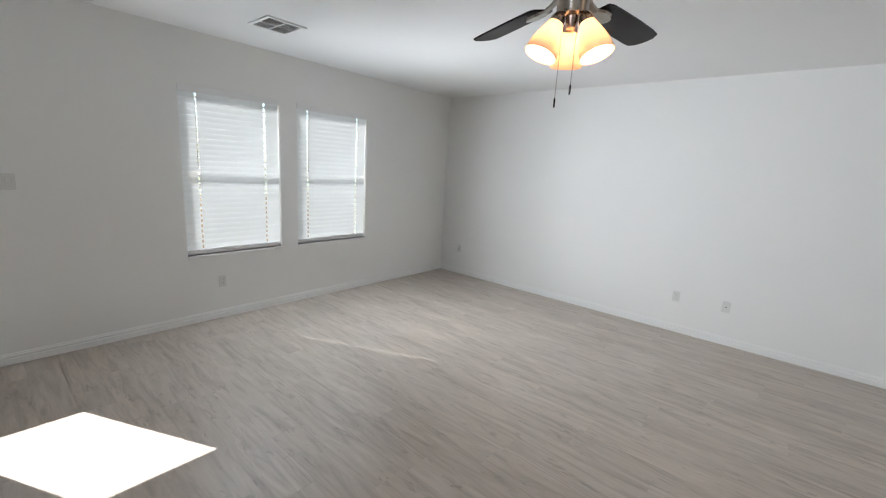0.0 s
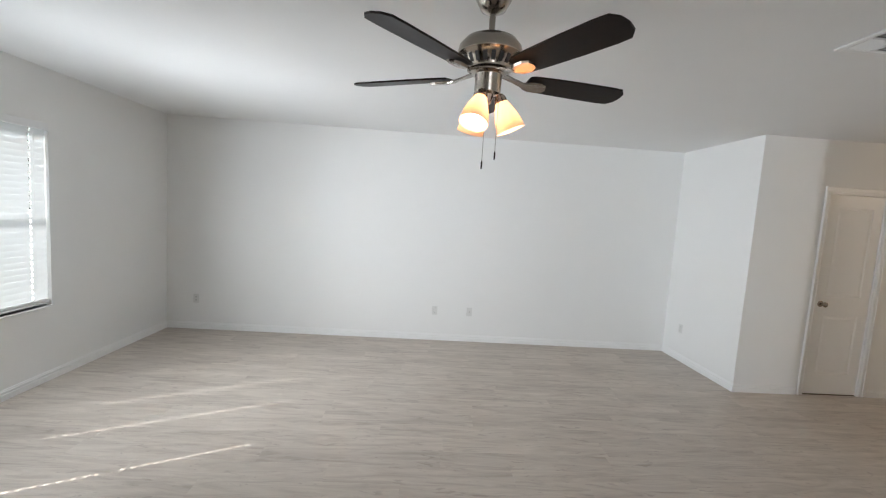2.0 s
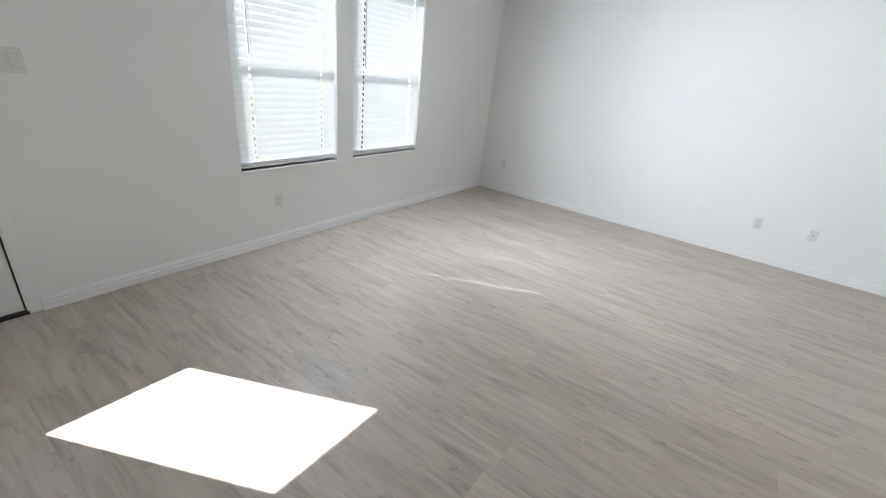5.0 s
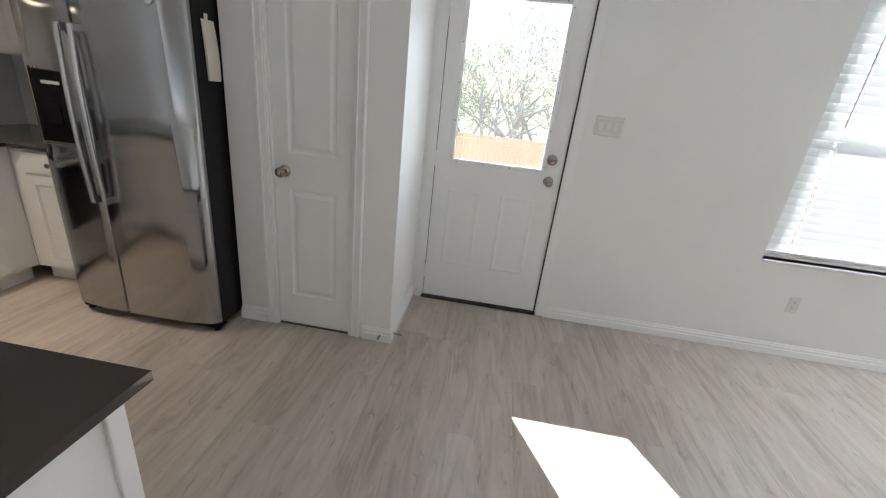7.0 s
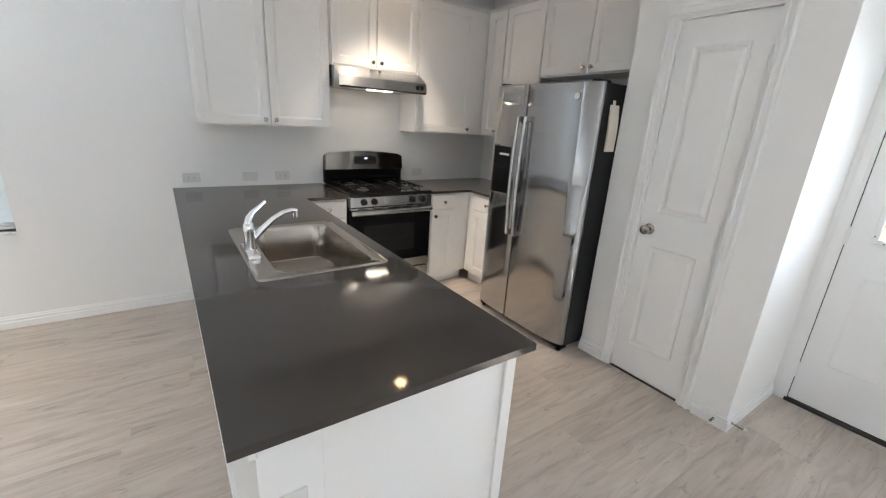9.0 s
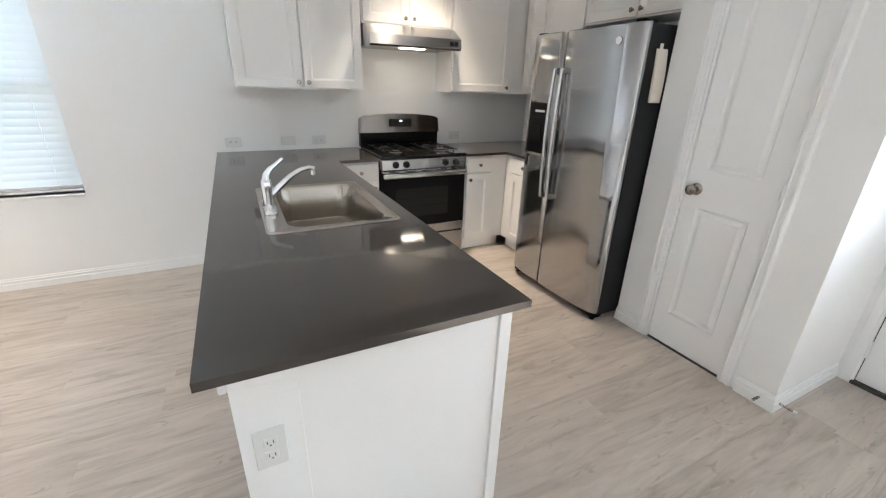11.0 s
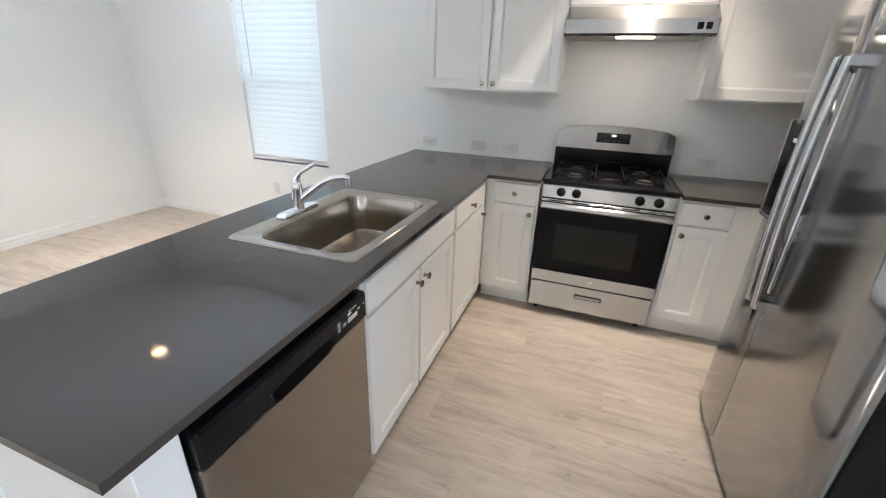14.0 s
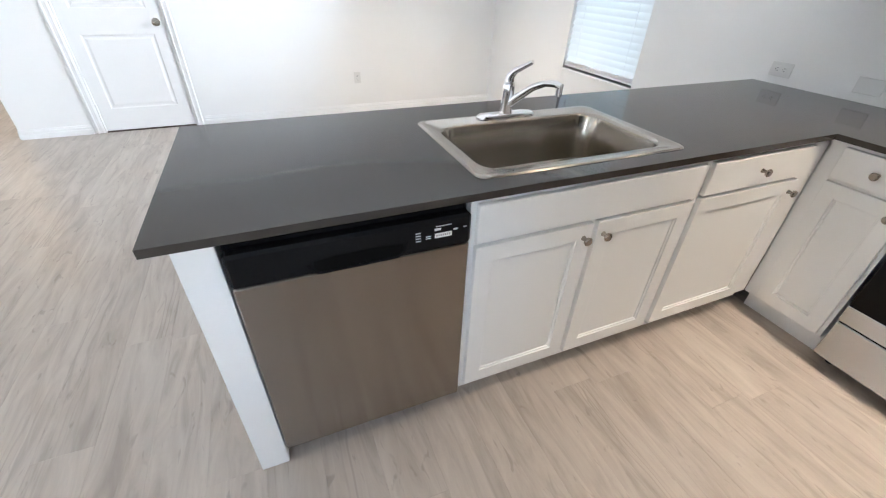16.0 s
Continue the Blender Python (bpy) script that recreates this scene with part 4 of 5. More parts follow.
upper_cabinet("+x", UX, UY + 0.001, 0.74, 1.395, ((0.05, 0.268, "right"), (0.290, 0.730, "right")), "tall white shaker wall cabinet beside the refrigerator")
upper_cabinet("+x", UX, -2.915, 1.05, 1.900, ((0.012, 0.465, "right"), (0.479, 0.932, "left")), "white two-door wall cabinet above the refrigerator")


def refrigerator():
    """Side-by-side refrigerator facing the room, doors bowed outwards."""
    y0, w = -2.802, 0.912
    m = face_frame("+x", -3.345, y0, 0)
    f = thing("refrigerator", (-3.72, y0 + w / 2, 0), "stainless steel side-by-side refrigerator with an ice dispenser", "refrigerator")
    part("body", boxes((0.004, w - 0.004, -0.72, -0.008, 0.04, 1.778), m=m, bevel=0.004), FRSIDE, f, "black textured cabinet")
    part("base_grille", boxes((0.01, w - 0.01, -0.05, 0.02, 0.018, 0.058), m=m, bevel=0.003), DARKP, f)
    for u in (0.04, w - 0.04):
        part("foot", tube(bmesh.new(), [m @ Vector((u, 0.0, 0)), m @ Vector((u, 0.0, 0.03))], 0.018, 10), DARKP, f)
    for u in (0.03, w - 0.09):
        part("hinge_cover", boxes((u, u + 0.06, -0.08, 0.03, 1.779, 1.796), m=m, bevel=0.004), DARKP, f)
    split = 0.362
    def bow(u):
        return 0.075 - 0.042 * abs((u - w / 2) / (w / 2)) ** 4
    def door(a, b, name):
        bm = bmesh.new()
        n = 14
        us = [a + (b - a) * k / n for k in range(n + 1)]
        rows = []
        for u in us:
            e = min(u - a, b - u)
            r = 0.018
            back_off = 0.0 if e >= r else r - math.sqrt(max(0, r * r - (r - e) ** 2))
            rows.append((u, bow(u) - back_off))
        us2 = [(a, bow(a) - 0.018)] + [(a + 0.006, bow(a) - 0.006)] + [(u, o) for u, o in rows if a + 0.012 < u < b - 0.012] + [(b - 0.006, bow(b) - 0.006), (b, bow(b) - 0.018)]
        lo = [bm.verts.new(m @ Vector((u, o, 0.062))) for u, o in us2]
        hi = [bm.verts.new(m @ Vector((u, o, 1.775))) for u, o in us2]
        hi2 = [bm.verts.new(m @ Vector((u, o - 0.006, 1.782))) for u, o in us2]
        lb = [bm.verts.new(m @ Vector((u, 0.0, 0.062))) for u in (a, b)]
        hb = [bm.verts.new(m @ Vector((u, 0.0, 1.782))) for u in (a, b)]
        for k in range(len(us2) - 1):
            bm.faces.new((lo[k], lo[k + 1], hi[k + 1], hi[k]))
            bm.faces.new((hi[k], hi[k + 1], hi2[k + 1], hi2[k]))
        bm.faces.new([lb[0], *lo, lb[1]])
        bm.faces.new([hb[0], *hi2, hb[1]])
        bm.faces.new((lb[0], lo[0], hi[0], hi2[0], hb[0]))
        bm.faces.new((lb[1], lo[-1], hi[-1], hi2[-1], hb[1]))
        bm.faces.new((lb[0], lb[1], hb[1], hb[0]))
        return part(name, bm, STEELF, f, "brushed steel door", True)
    left = door(0.002, split - 0.003, "freezer_door")
    right = door(split + 0.003, w - 0.002, "fridge_door")
    for par, u in ((left, split - 0.034), (right, split + 0.034)):
        pts = []
        for k in range(13):
            t = k / 12
            pts.append(m @ Vector((u, bow(u) + 0.034 + 0.016 * math.sin(math.pi * t), 0.735 + 0.83 * t)))
        bm = tube(bmesh.new(), pts, 0.0125, 10)
        h = part("handle", bm, STEELH, par, "curved steel bar handle", True)
        for z in (0.745, 1.555):
            part("handle_foot", boxes((u - 0.013, u + 0.013, bow(u) - 0.004, bow(u) + 0.036, z - 0.018, z + 0.018), m=m, bevel=0.004), STEELH, h)
    u0, u1, z0, z1 = 0.075, 0.295, 1.015, 1.36
    o = bow(0.18)
    ds = part("dispenser", boxes((u0, u1, o - 0.02, o + 0.004, z0, z1), m=m, bevel=0.004), DARKP, left, "black ice and water dispenser")
    part("recess", boxes((u0 + 0.02, u1 - 0.02, o + 0.002, o + 0.0055, z0 + 0.03, z1 - 0.10), m=m, bevel=0.001), BLACK, ds)
    part("bezel", boxes((u0 - 0.008, u0 + 0.004, o - 0.01, o + 0.010, z0 - 0.01, z1 + 0.01), (u0 + 0.004, u1 + 0.004, o - 0.01, o + 0.010, z0 - 0.012, z0 + 0.004), m=m, bevel=0.003), STEEL, ds)
    part("paddle", boxes((u0 + 0.075, u1 - 0.075, o + 0.004, o + 0.012, z0 + 0.09, z0 + 0.19), m=m, bevel=0.003), DARKP, ds)
    part("key_row", boxes((u0 + 0.06, u1 - 0.06, o + 0.0035, o + 0.0052, z1 - 0.065, z1 - 0.05), m=m), LABEL, ds)
    bu = w - 0.145
    part("badge", lathe(bmesh.new(), ((0.021, 0), (0.020, 0.003), (0.013, 0.003), (0.0, 0.0035)), m @ Matrix.Translation((bu, bow(bu), 1.70)) @ Matrix.Rotation(radians(-90), 4, "X"), 20), CHROME, right)
    b = thing("manual_booklet", (-3.44, y0 + w + 0.004, 1.388), "cream paper manual hung on the side of the refrigerator", "booklet")
    mb = face_frame("+y", -3.40, y0 + w - 0.002, 0)
    bm = bmesh.new()
    n, rings = 8, []
    for k in range(n + 1):
        lean, z = 0.022 * (1 - k / n), 1.388 + 0.27 * k / n
        w0, w1 = 0.0005 + 0.006 * math.sin(1.7 * k / n), 0.009 + 0.008 * math.sin(3 * k / n)
        rings.append([bm.verts.new(mb @ Vector(q)) for q in ((lean, w0, z), (0.086 + lean, w0, z), (0.086 + lean, w1, z), (lean, w1, z))])
    for p, q in zip(rings, rings[1:]):
        for k in range(4):
            bm.faces.new((p[k], p[(k + 1) % 4], q[(k + 1) % 4], q[k]))
    bm.faces.new(rings[0])
    bm.faces.new(rings[-1])
    part("cover", bm, PAPER, b)
    part("hang_tab", boxes((0.03, 0.055, 0.001, 0.004, 1.655, 1.685), m=mb, bevel=0.001), PAPER, b)
    part("print_mark", boxes((0.085, 0.097, 0.0085, 0.0105, 1.405, 1.418), m=mb), INK, b)


refrigerator()
# ---------------------------------------------------------------- ceiling fan and fixtures
def ceiling_fan():
    cx, cy = -0.67, 1.645
    f = thing("ceiling_fan", (cx, cy, H), "brushed nickel ceiling fan, five dark blades, three lit glass shades", "ceiling fan")
    c = Matrix.Translation((cx, cy, 0))
    part("canopy", lathe(bmesh.new(), ((0, H), (0.082, H - 0.001), (0.083, H - 0.012), (0.078, H - 0.05), (0.055, H - 0.092), (0.022, H - 0.11), (0, H - 0.111)), c), NICKEL, f, "", True)
    part("downrod", tube(bmesh.new(), [(cx, cy, H - 0.10), (cx, cy, 2.48)], 0.0135, 14), NICKEL, f, "", True)
    mh = part("motor_housing", lathe(bmesh.new(), ((0, 2.500), (0.03, 2.500), (0.075, 2.494), (0.115, 2.476), (0.139, 2.447), (0.145, 2.418), (0.143, 2.410), (0.128, 2.404), (0.122, 2.40), (0.098, 2.355), (0.098, 2.348), (0.0, 2.346)), c), NICKEL, f, "brushed nickel motor housing", True)
    for k in range(20):
        a = 2 * math.pi * k / 20
        m = c @ Matrix.Rotation(a, 4, "Z") @ Matrix.Translation((0.1115, 0, 2.378)) @ Matrix.Rotation(radians(28), 4, "Y")
        part("vent_slot", boxes((-0.002, 0.002, -0.009, 0.009, -0.019, 0.019), m=m, bevel=0.0015), SLOT, mh)
    part("switch_housing", lathe(bmesh.new(), ((0.0, 2.346), (0.085, 2.345), (0.086, 2.335), (0.062, 2.328), (0.060, 2.325), (0.060, 2.262), (0.055, 2.250), (0.030, 2.244), (0.018, 2.205), (0.0, 2.20)), c), NICKEL, f, "", True)
    for k in range(5):
        a = radians(12 + 72 * k)
        m = c @ Matrix.Rotation(a, 4, "Z")
        bm = bmesh.new()
        pitch = Matrix.Translation((0, 0, 2.322)) @ Matrix.Rotation(radians(-12), 4, "X")
        outline = [(0.185, 0.050), (0.21, 0.060), (0.30, 0.066), (0.45, 0.071), (0.60, 0.072), (0.655, 0.068), (0.68, 0.040), (0.687, 0.0)]
        pts = outline + [(x, -y) for x, y in outline[-2::-1]]
        top = [bm.verts.new(m @ pitch @ Vector((x, y, 0.004))) for x, y in pts]
        bot = [bm.verts.new(m @ pitch @ Vector((x, y, -0.004))) for x, y in pts]
        bm.faces.new(top)
        bm.faces.new(bot[::-1])
        for i in range(len(pts)):
            bm.faces.new((top[i], top[(i + 1) % len(pts)], bot[(i + 1) % len(pts)], bot[i]))
        b = part("blade", bm, BLADE, f, "dark walnut fan blade")
        bm = bmesh.new()
        arm = [(0.07, 0.022), (0.12, 0.014), (0.165, 0.016), (0.20, 0.034), (0.245, 0.036), (0.275, 0.022), (0.283, 0.0)]
        pts = arm + [(x, -y) for x, y in arm[-2::-1]]
        lev = lambda x: 2.338 - 0.032 * min(1, max(0, (x - 0.07) / 0.11))
        top = [bm.verts.new(m @ Vector((x, y, lev(x) + 0.004 + y * -0.21 * min(1, x / 0.2)))) for x, y in pts]
        bot = [bm.verts.new(m @ Vector((x, y * 0.85, lev(x) - 0.005 + y * -0.21 * min(1, x / 0.2)))) for x, y in pts]
        bm.faces.new(top)
        bm.faces.new(bot[::-1])
        for i in range(len(pts)):
            bm.faces.new((top[i], top[(i + 1) % len(pts)], bot[(i + 1) % len(pts)], bot[i]))
        part("blade_arm", bm, NICKEL, b, "nickel blade bracket")
    for a in (-3, 117, 237):
        m = c @ Matrix.Rotation(radians(a), 4, "Z") @ Matrix.Translation((0.056, 0, 2.236)) @ Matrix.Rotation(radians(-24), 4, "Y") @ Matrix.Scale(0.92, 4)
        part("socket_arm", tube(bmesh.new(), [c @ Matrix.Rotation(radians(a), 4, "Z") @ Vector(p) for p in ((0.03, 0, 2.262), (0.048, 0, 2.254), (0.064, 0, 2.232))], 0.011, 10), NICKEL, f, "", True)
        part("socket_cup", lathe(bmesh.new(), ((0, 0.012), (0.022, 0.010), (0.030, -0.006), (0.031, -0.026), (0.0, -0.027)), m), NICKEL, f, "", True)
        s = part("shade", lathe(bmesh.new(), ((0.029, -0.020), (0.034, -0.035), (0.048, -0.070), (0.061, -0.112), (0.068, -0.150), (0.071, -0.168), (0.0685, -0.168), (0.0655, -0.150), (0.0585, -0.112), (0.0455, -0.070), (0.0315, -0.035), (0.026, -0.022)), m), SHADE, f, "frosted glass bell shade, lit from inside", True)
        part("bulb", lathe(bmesh.new(), ((0, -0.030), (0.013, -0.034), (0.015, -0.055), (0.027, -0.085), (0.030, -0.105), (0.024, -0.125), (0.010, -0.134), (0, -0.135)), m, 20), BULB, s, "", True)
    for dx, dy, z0, z1 in ((-0.010, -0.05, 2.26, 1.945), (0.046, -0.045, 2.26, 1.99)):
        p = part("pull_chain", tube(bmesh.new(), [(cx + dx, cy + dy, z0), (cx + dx, cy + dy, z1)], 0.0012, 6), NICKEL, f)
        part("chain_fob", tube(bmesh.new(), [(cx + dx, cy + dy, z1), (cx + dx, cy + dy, z1 - 0.008), (cx + dx, cy + dy, z1 - 0.036)], [0.002, 0.004, 0.0035], 8), BLADE, p)


ceiling_fan()


def vent(x, y, w, d):
    v = thing("ceiling_vent", (x, y, H), "white square louvred ceiling vent", "vent", "ceiling vents")
    z = H - 0.012
    part("frame", boxes((x - w / 2, x - w / 2 + 0.03, y - d / 2, y + d / 2, z, H - 0.001), (x + w / 2 - 0.03, x + w / 2, y - d / 2, y + d / 2, z, H - 0.001),
                        (x - w / 2 + 0.03, x + w / 2 - 0.03, y - d / 2, y - d / 2 + 0.03, z, H - 0.001), (x - w / 2 + 0.03, x + w / 2 - 0.03, y + d / 2 - 0.03, y + d / 2, z, H - 0.001), bevel=0.003), TRIM, v)
    part("backing", boxes((x - w / 2 + 0.03, x + w / 2 - 0.03, y - d / 2 + 0.03, y + d / 2 - 0.03, H - 0.003, H - 0.001)), INK, v)
    for s in (-1, 1):
        part("divider", boxes((x - 0.006, x + 0.006, y - d / 2 + 0.03, y + d / 2 - 0.03, z + 0.001, H - 0.003)) if s < 0 else boxes((x - w / 2 + 0.03, x + w / 2 - 0.03, y - 0.006, y + 0.006, z + 0.0015, H - 0.003)), TRIM, v)
    n = 5
    for qx in (-1, 1):
        for qy in (-1, 1):
            ox, oy = x + qx * (w / 4 - 0.012), y + qy * (d / 4 - 0.012)
            for k in range(n):
                t = (k - (n - 1) / 2) * 0.023
                along_x = qx * qy > 0
                m = Matrix.Translation((ox + (0 if along_x else t), oy + (t if along_x else 0), H - 0.0072)) @ Matrix.Rotation(radians(32), 4, "X" if along_x else "Y")
                hx, hy = ((w / 4 - 0.020), 0.0085) if along_x else (0.0085, d / 4 - 0.020)
                part("slat", boxes((-hx, hx, -hy, hy, -0.0007, 0.0007), m=m), TRIM, v)


vent(-3.31, 1.85, 0.34, 0.33)
vent(1.37, 1.76, 0.36, 0.30)
for cx, cy in CANS:
    d = thing("downlight", (cx, cy, H), "white recessed ceiling downlight, lit warm", "downlight", "downlights")
    part("trim_ring", lathe(bmesh.new(), ((0.054, H - 0.001), (0.085, H - 0.001), (0.084, H - 0.005), (0.058, H - 0.010), (0.054, H - 0.006)), Matrix.Translation((cx, cy, 0))), TRIM, d, "", True)
    part("lens", lathe(bmesh.new(), ((0.054, H - 0.004), (0.053, H - 0.006), (0, H - 0.007)), Matrix.Translation((cx, cy, 0))), CANGLOW, d, "", True)


def outlet(facing, x, y, z, label="white duplex wall outlet", flat=False, kind="duplex", gangs=1):
    """A cover plate with its sockets, rockers or jack."""
    m = face_frame(facing, x, y, z)
    if flat:
        m = m @ Matrix.Rotation(radians(90), 4, "Y")
    o = thing("wall_outlet" if kind != "switch" else "light_switch", (x, y, z), label, "outlet" if kind != "switch" else "switch", "wall plates")
    hw = 0.036 + 0.023 * (gangs - 1)
    pl = part("plate", boxes((-hw, hw, 0, 0.005, -0.058, 0.058), m=m, bevel=0.0025), PLASTIC, o)
    for g in range(gangs):
        u = (g - (gangs - 1) / 2) * 0.046
        if kind == "duplex":
            for s in (-1, 1):
                k = part("socket", boxes((u - 0.016, u + 0.016, 0.004, 0.0072, s * 0.0195 - 0.0135, s * 0.0195 + 0.0135), m=m, bevel=0.002), PLASTIC, o)
                part("slots", boxes((u - 0.0075, u - 0.0055, 0.0068, 0.0078, s * 0.0195 - 0.003, s * 0.0195 + 0.006), (u + 0.0055, u + 0.0075, 0.0068, 0.0078, s * 0.0195 - 0.003, s * 0.0195 + 0.006),
                                    (u - 0.002, u + 0.002, 0.0068, 0.0078, s * 0.0195 - 0.010, s * 0.0195 - 0.006), m=m), SLOT, k)
        elif kind == "switch":
            part("rocker", boxes((u - 0.0165, u + 0.0165, 0.004, 0.0085, -0.033, 0.033), m=m, bevel=0.002), PLASTIC, o)
            part("reveal", boxes((u - 0.0175, u + 0.0175, 0.0045, 0.0056, -0.034, 0.034), m=m), REVEAL, o)
        elif kind == "jack":
            part("jack", lathe(bmesh.new(), ((0.006, 0.004), (0.0055, 0.012), (0.0, 0.012)), m @ Matrix.Rotation(radians(-90), 4, "X"), 10), NICKEL, o)
    for s in ((-0.048, 0.048) if kind != "duplex" else (0.0,)):
        part("screw", lathe(bmesh.new(), ((0.003, 0.0045), (0.0025, 0.006), (0, 0.006)), m @ Matrix.Translation((0, 0, s)) @ Matrix.Rotation(radians(-90), 4, "X"), 8), PLASTIC, o)


outlet("-y", -0.698, N_Y, 0.402)
outlet("-y", -0.233, N_Y, 0.404, "white blank wall plate with a cable jack", kind="jack")
outlet("-y", -3.79, N_Y, 0.40)
outlet("+x", W_X, 1.654, 0.386)
outlet("-x", 2.485, 4.74, 0.41)
outlet("-x", E_X, -2.277, 0.375)
outlet("+y", 0.31, S_Y, 0.40)
outlet("+y", -1.328, S_Y, 0.988, flat=True)
outlet("+y", -1.74, S_Y, 0.988, "white blank wall plate above the worktop", flat=True, kind="blank")
outlet("+y", -1.992, S_Y, 0.988, flat=True)
outlet("+y", -3.312, S_Y, 0.995, flat=True)
outlet("+y", -1.315, -1.060, 0.655)
outlet("+x", W_X, 0.212, 1.368, "white triple rocker light switch beside the back door", kind="switch", gangs=3)


def door_stop(facing, x, y, z):
    m = face_frame(facing, x, y, z)
    s = thing("door_stop", (x, y, z), "spring door stop on the baseboard", "door stop", "door stops")
    part("spring", tube(bmesh.new(), [m @ Vector((0.006 * math.cos(k * 1.26), 0.001 + 0.0011 * k, 0.006 * math.sin(k * 1.26))) for k in range(56)], 0.0014, 5), NICKEL, s, "", True)
    part("tip", tube(bmesh.new(), [m @ Vector((0, 0.060, 0)), m @ Vector((0, 0.074, 0))], 0.0075, 10), PLASTIC, s, "", True)


door_stop("+y", -3.545, -0.906, 0.045)
door_stop("+x", -3.501, -0.975, 0.045)

# ---------------------------------------------------------------- outdoors
def ground_height(x):
    t = min(1, max(0, (-4.4 - x) / 5.0))
    return -0.15 - 0.85 * t * t * (3 - 2 * t)


bm = bmesh.new()
xs = [-900, -200, -60, -30, -20, -14, -11] + [-9.5 + 0.5 * k for k in range(11)] + [-4.3, 10, 60, 200, 900]
ys = [-900, -200, -60, -20, -8, 0, 8, 20, 60, 200, 900]
gv = [[bm.verts.new((x, y, ground_height(x) if x < 5 else -0.15)) for y in ys] for x in xs]
for i in range(len(xs) - 1):
    for j in range(len(ys) - 1):
        bm.faces.new((gv[i][j], gv[i + 1][j], gv[i + 1][j + 1], gv[i][j + 1]))
whole("ground", bm, GRASS, "dry grassy ground sloping away from the house", "ground", kind="structure")

fence = thing("fence", (-9.05, -1, -1.0), "new cedar picket privacy fence behind the yard", "fence")
for z in (-0.75, -0.05, 0.55):
    part("rail", boxes((-9.06, -9.02, -9, 7, z - 0.045, z + 0.045)), CEDAR, fence)
part("cap_rail", boxes((-9.03, -8.985, -9, 7, 0.67, 0.75), bevel=0.005), CEDAR, fence)
picket = None
for k in range(110):
    y = -9 + 0.1455 * k
    if picket is None:
        picket = part("picket", boxes((-9.018, -9.0, -0.069, 0.069, -1.02, 0.82), bevel=0.004), CEDAR, fence)
        inv = picket.matrix_parent_inverse.copy()
        ob = picket
    else:
        ob = new("picket", picket.data)
        ob.parent, ob.matrix_parent_inverse = fence, inv
    ob.matrix_basis = Matrix.Translation((0, y, random.uniform(-0.012, 0.012)))


def tree(x, y, height, leafy):
    """Spring mesquite: forked trunk, tapering limbs and thin young leaves."""
    z0 = ground_height(x) - 0.05
    t = thing("tree", (x, y, z0), "scrubby tree with bare grey limbs and young green leaves", "tree", "trees behind the fence")
    wood, tips = bmesh.new(), []
    def limb(p, d, length, r, level):
        pts, rad = [p], [r]
        n = 5
        for k in range(n):
            d = (d + Vector((random.gauss(0, 0.16), random.gauss(0, 0.16), random.gauss(0.03, 0.12)))).normalized()
            p = p + d * length / n
            pts.append(p)
            rad.append(r * (1 - 0.62 * (k + 1) / n))
            if level >= 2:
                tips.append(p)
            if level < 4 and k >= 1 and random.random() < (0.95 if level < 2 else 0.62):
                side = d.orthogonal().normalized()
                side.rotate(Matrix.Rotation(random.uniform(0, 6.283), 3, d))
                limb(p, (d * 0.65 + side * random.uniform(0.5, 0.95) + Vector((0, 0, 0.12))).normalized(), length * random.uniform(0.5, 0.75), rad[-1] * 0.7, level + 1)
        tube(wood, pts, [max(0.004, q) for q in rad], 7 if level < 2 else 4, caps=False)
    for k in range(3):
        a = random.uniform(0, 6.283)
        limb(Vector((x, y, z0)), Vector((0.45 * math.cos(a), 0.45 * math.sin(a), 1)).normalized(), height * random.uniform(0.5, 0.62), height * 0.018, 0)
    part("trunk", wood, BARK, t)
    verts, faces = [], []
    for p in tips:
        if random.random() > leafy:
            continue
        for _ in range(7):
            c = p + Vector((random.gauss(0, 0.16), random.gauss(0, 0.16), random.gauss(0, 0.13)))
            e = Euler((random.uniform(0, 6.3), random.uniform(0, 6.3), random.uniform(0, 6.3))).to_matrix()
            s = random.uniform(0.025, 0.055)
            i = len(verts)
            verts += [c + e @ Vector(q) for q in ((-s, 0, 0), (0, -s * 0.4, 0), (s, 0, 0), (0, s * 0.4, 0))]
            faces.append((i, i + 1, i + 2, i + 3))
    me = bpy.data.meshes.new("crown")
    me.from_pydata([tuple(v) for v in verts], [], faces)
    me.materials.append(LEAF)
    ob = new("crown", me)
    ob.parent = t
    ob.matrix_parent_inverse = Matrix.Translation(-Vector(t.location))
    tagged(ob, kind="stuff")


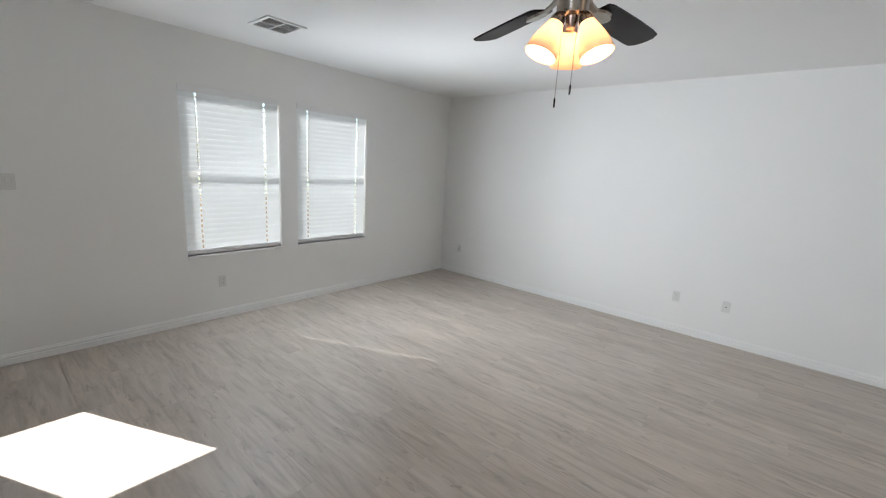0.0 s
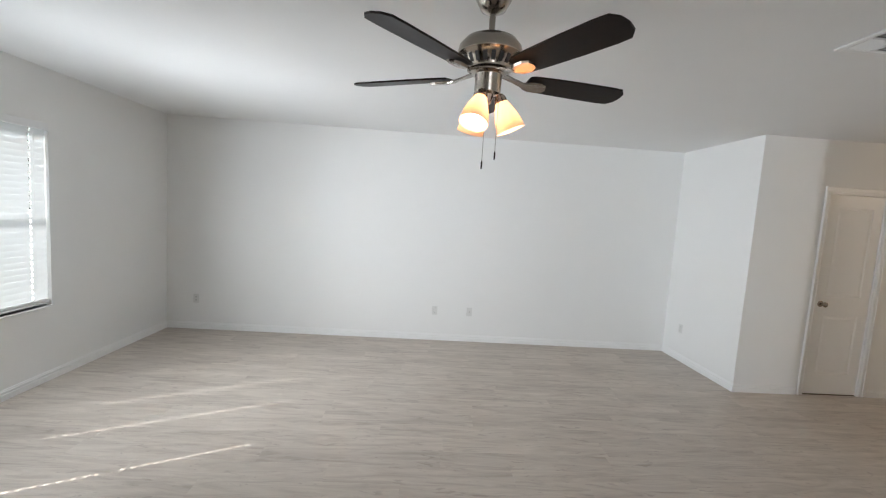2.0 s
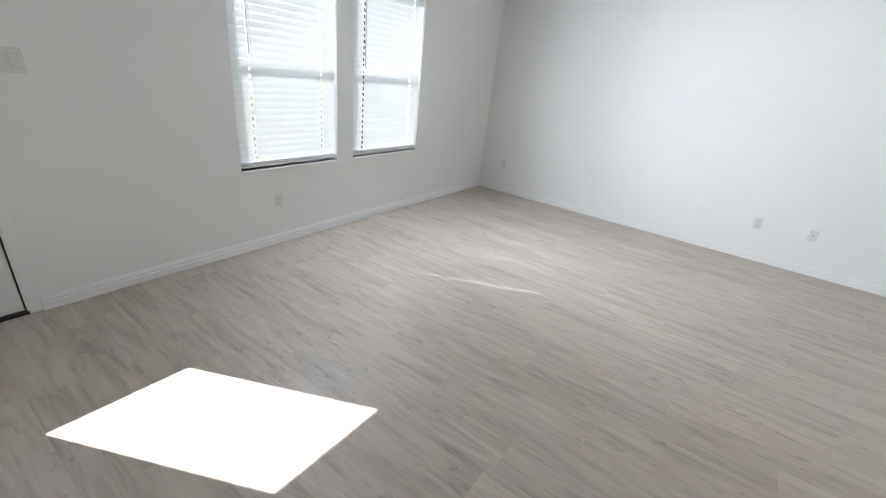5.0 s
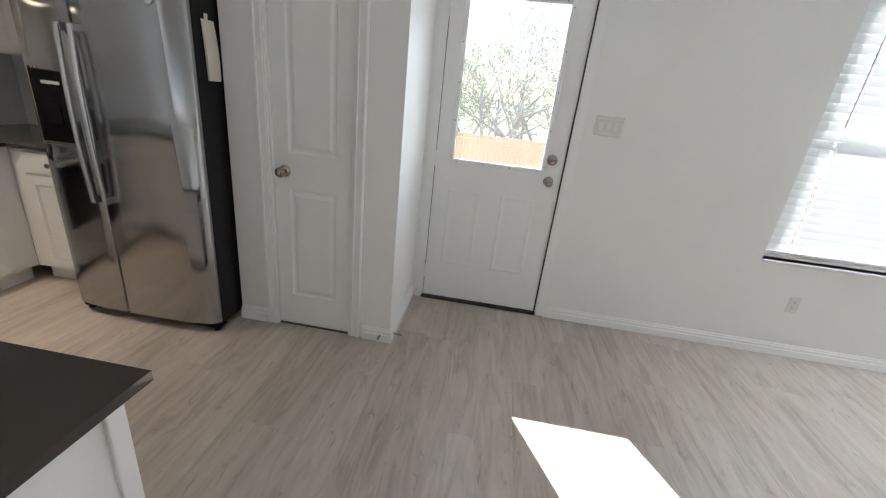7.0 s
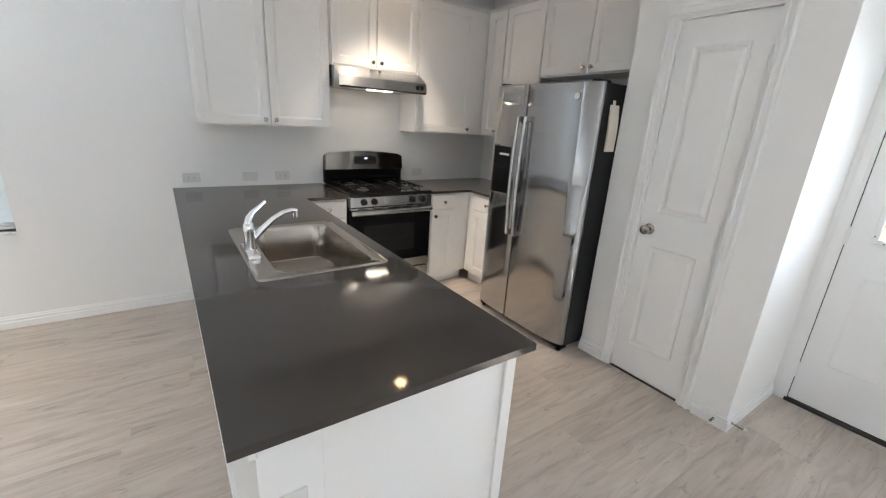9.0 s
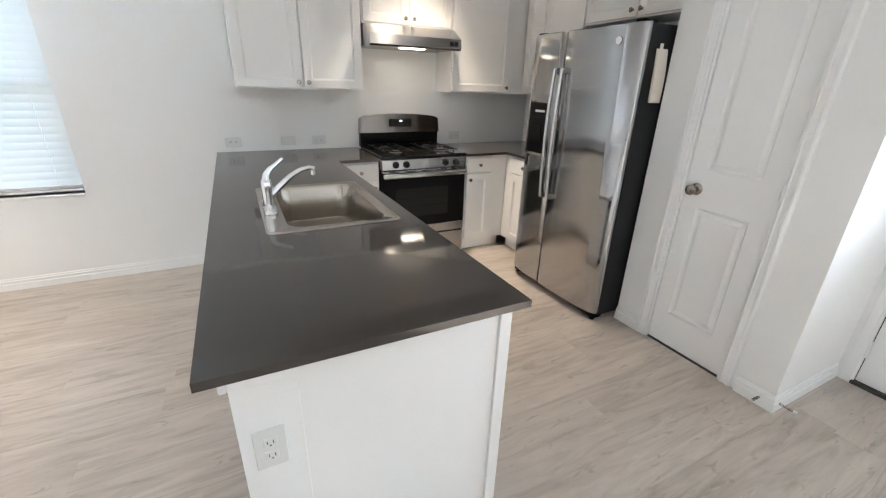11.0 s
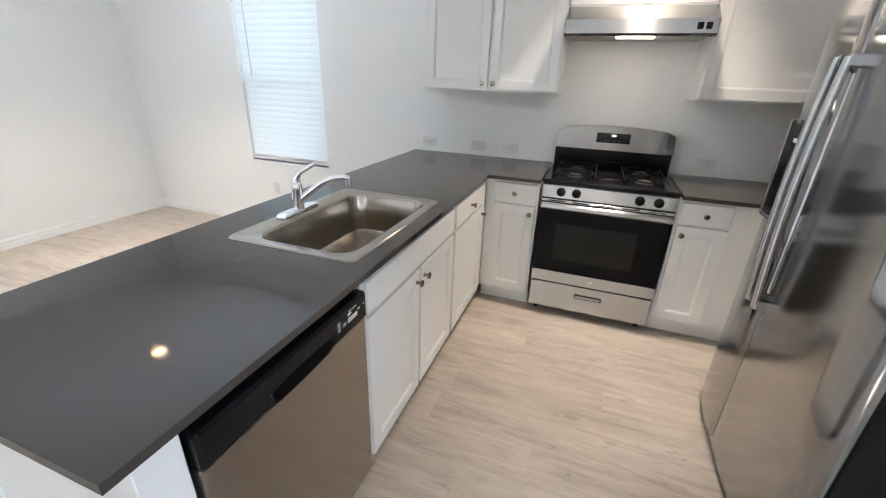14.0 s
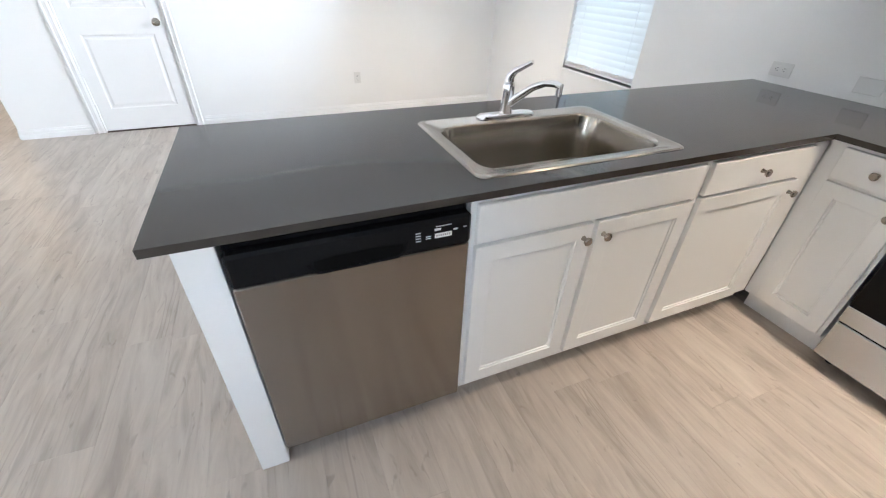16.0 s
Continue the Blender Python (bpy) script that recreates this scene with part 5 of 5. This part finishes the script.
for tx, ty, th, lf in ((-13.4, -0.9, 5.2, 0.15), (-14.6, 1.6, 5.0, 0.4), (-14.8, -3.2, 4.4, 0.4), (-17.2, 0.2, 5.0, 0.6), (-18.2, -5.5, 5.2, 0.6), (-17.7, 4.5, 5.0, 0.6), (-20.7, -2.0, 5.0, 0.7), (-21.2, 2.5, 5.0, 0.7)):
    tree(tx, ty, th, lf)

# ---------------------------------------------------------------- floor planks
subfloor = whole("floor", boxes((W_X - 0.13, 6.9, S_Y - 0.1, 5.2, -0.12, -0.004)), surface("subfloor", (0.12, 0.10, 0.085), 0.8), "grey-beige oak-look vinyl plank floor", "floor", kind="structure")
PL, PW, GAP = 1.22, 0.180, 0.0002


def plank_mesh(length):
    bm = bmesh.new()
    c = 0.0003
    x0, x1, y0, y1 = GAP, length - GAP, GAP, PW - GAP
    top = [bm.verts.new(p) for p in ((x0 + c, y0 + c, 0), (x1 - c, y0 + c, 0), (x1 - c, y1 - c, 0), (x0 + c, y1 - c, 0))]
    rim = [bm.verts.new(p) for p in ((x0, y0, -c), (x1, y0, -c), (x1, y1, -c), (x0, y1, -c))]
    low = [bm.verts.new(p) for p in ((x0, y0, -0.005), (x1, y0, -0.005), (x1, y1, -0.005), (x0, y1, -0.005))]
    bm.faces.new(top)
    for a, b in ((top, rim), (rim, low)):
        for k in range(4):
            bm.faces.new((a[k], b[k], b[(k + 1) % 4], a[(k + 1) % 4]))
    bmesh.ops.recalc_face_normals(bm, faces=bm.faces[:])
    me = bpy.data.meshes.new("plank")
    bm.to_mesh(me)
    bm.free()
    me.materials.append(PLANK)
    return me


full = plank_mesh(PL)
rows = int((N_Y - S_Y) / PW) + 1
for r in range(rows):
    y = S_Y + r * PW
    end = E_X if y < 0.72 else (6.8 if y < 3.79 else 2.485)
    x = W_X - (0.31 * r + 0.17 * (r % 3)) % PL
    while x < end - 0.02:
        a, b = max(x, W_X), min(x + PL, end)
        if b - a > 0.03:
            ob = new("plank", full if b - a > PL - 0.001 else plank_mesh(b - a))
            ob.parent = subfloor
            ob.location = (a, y, 0)
        x += PL
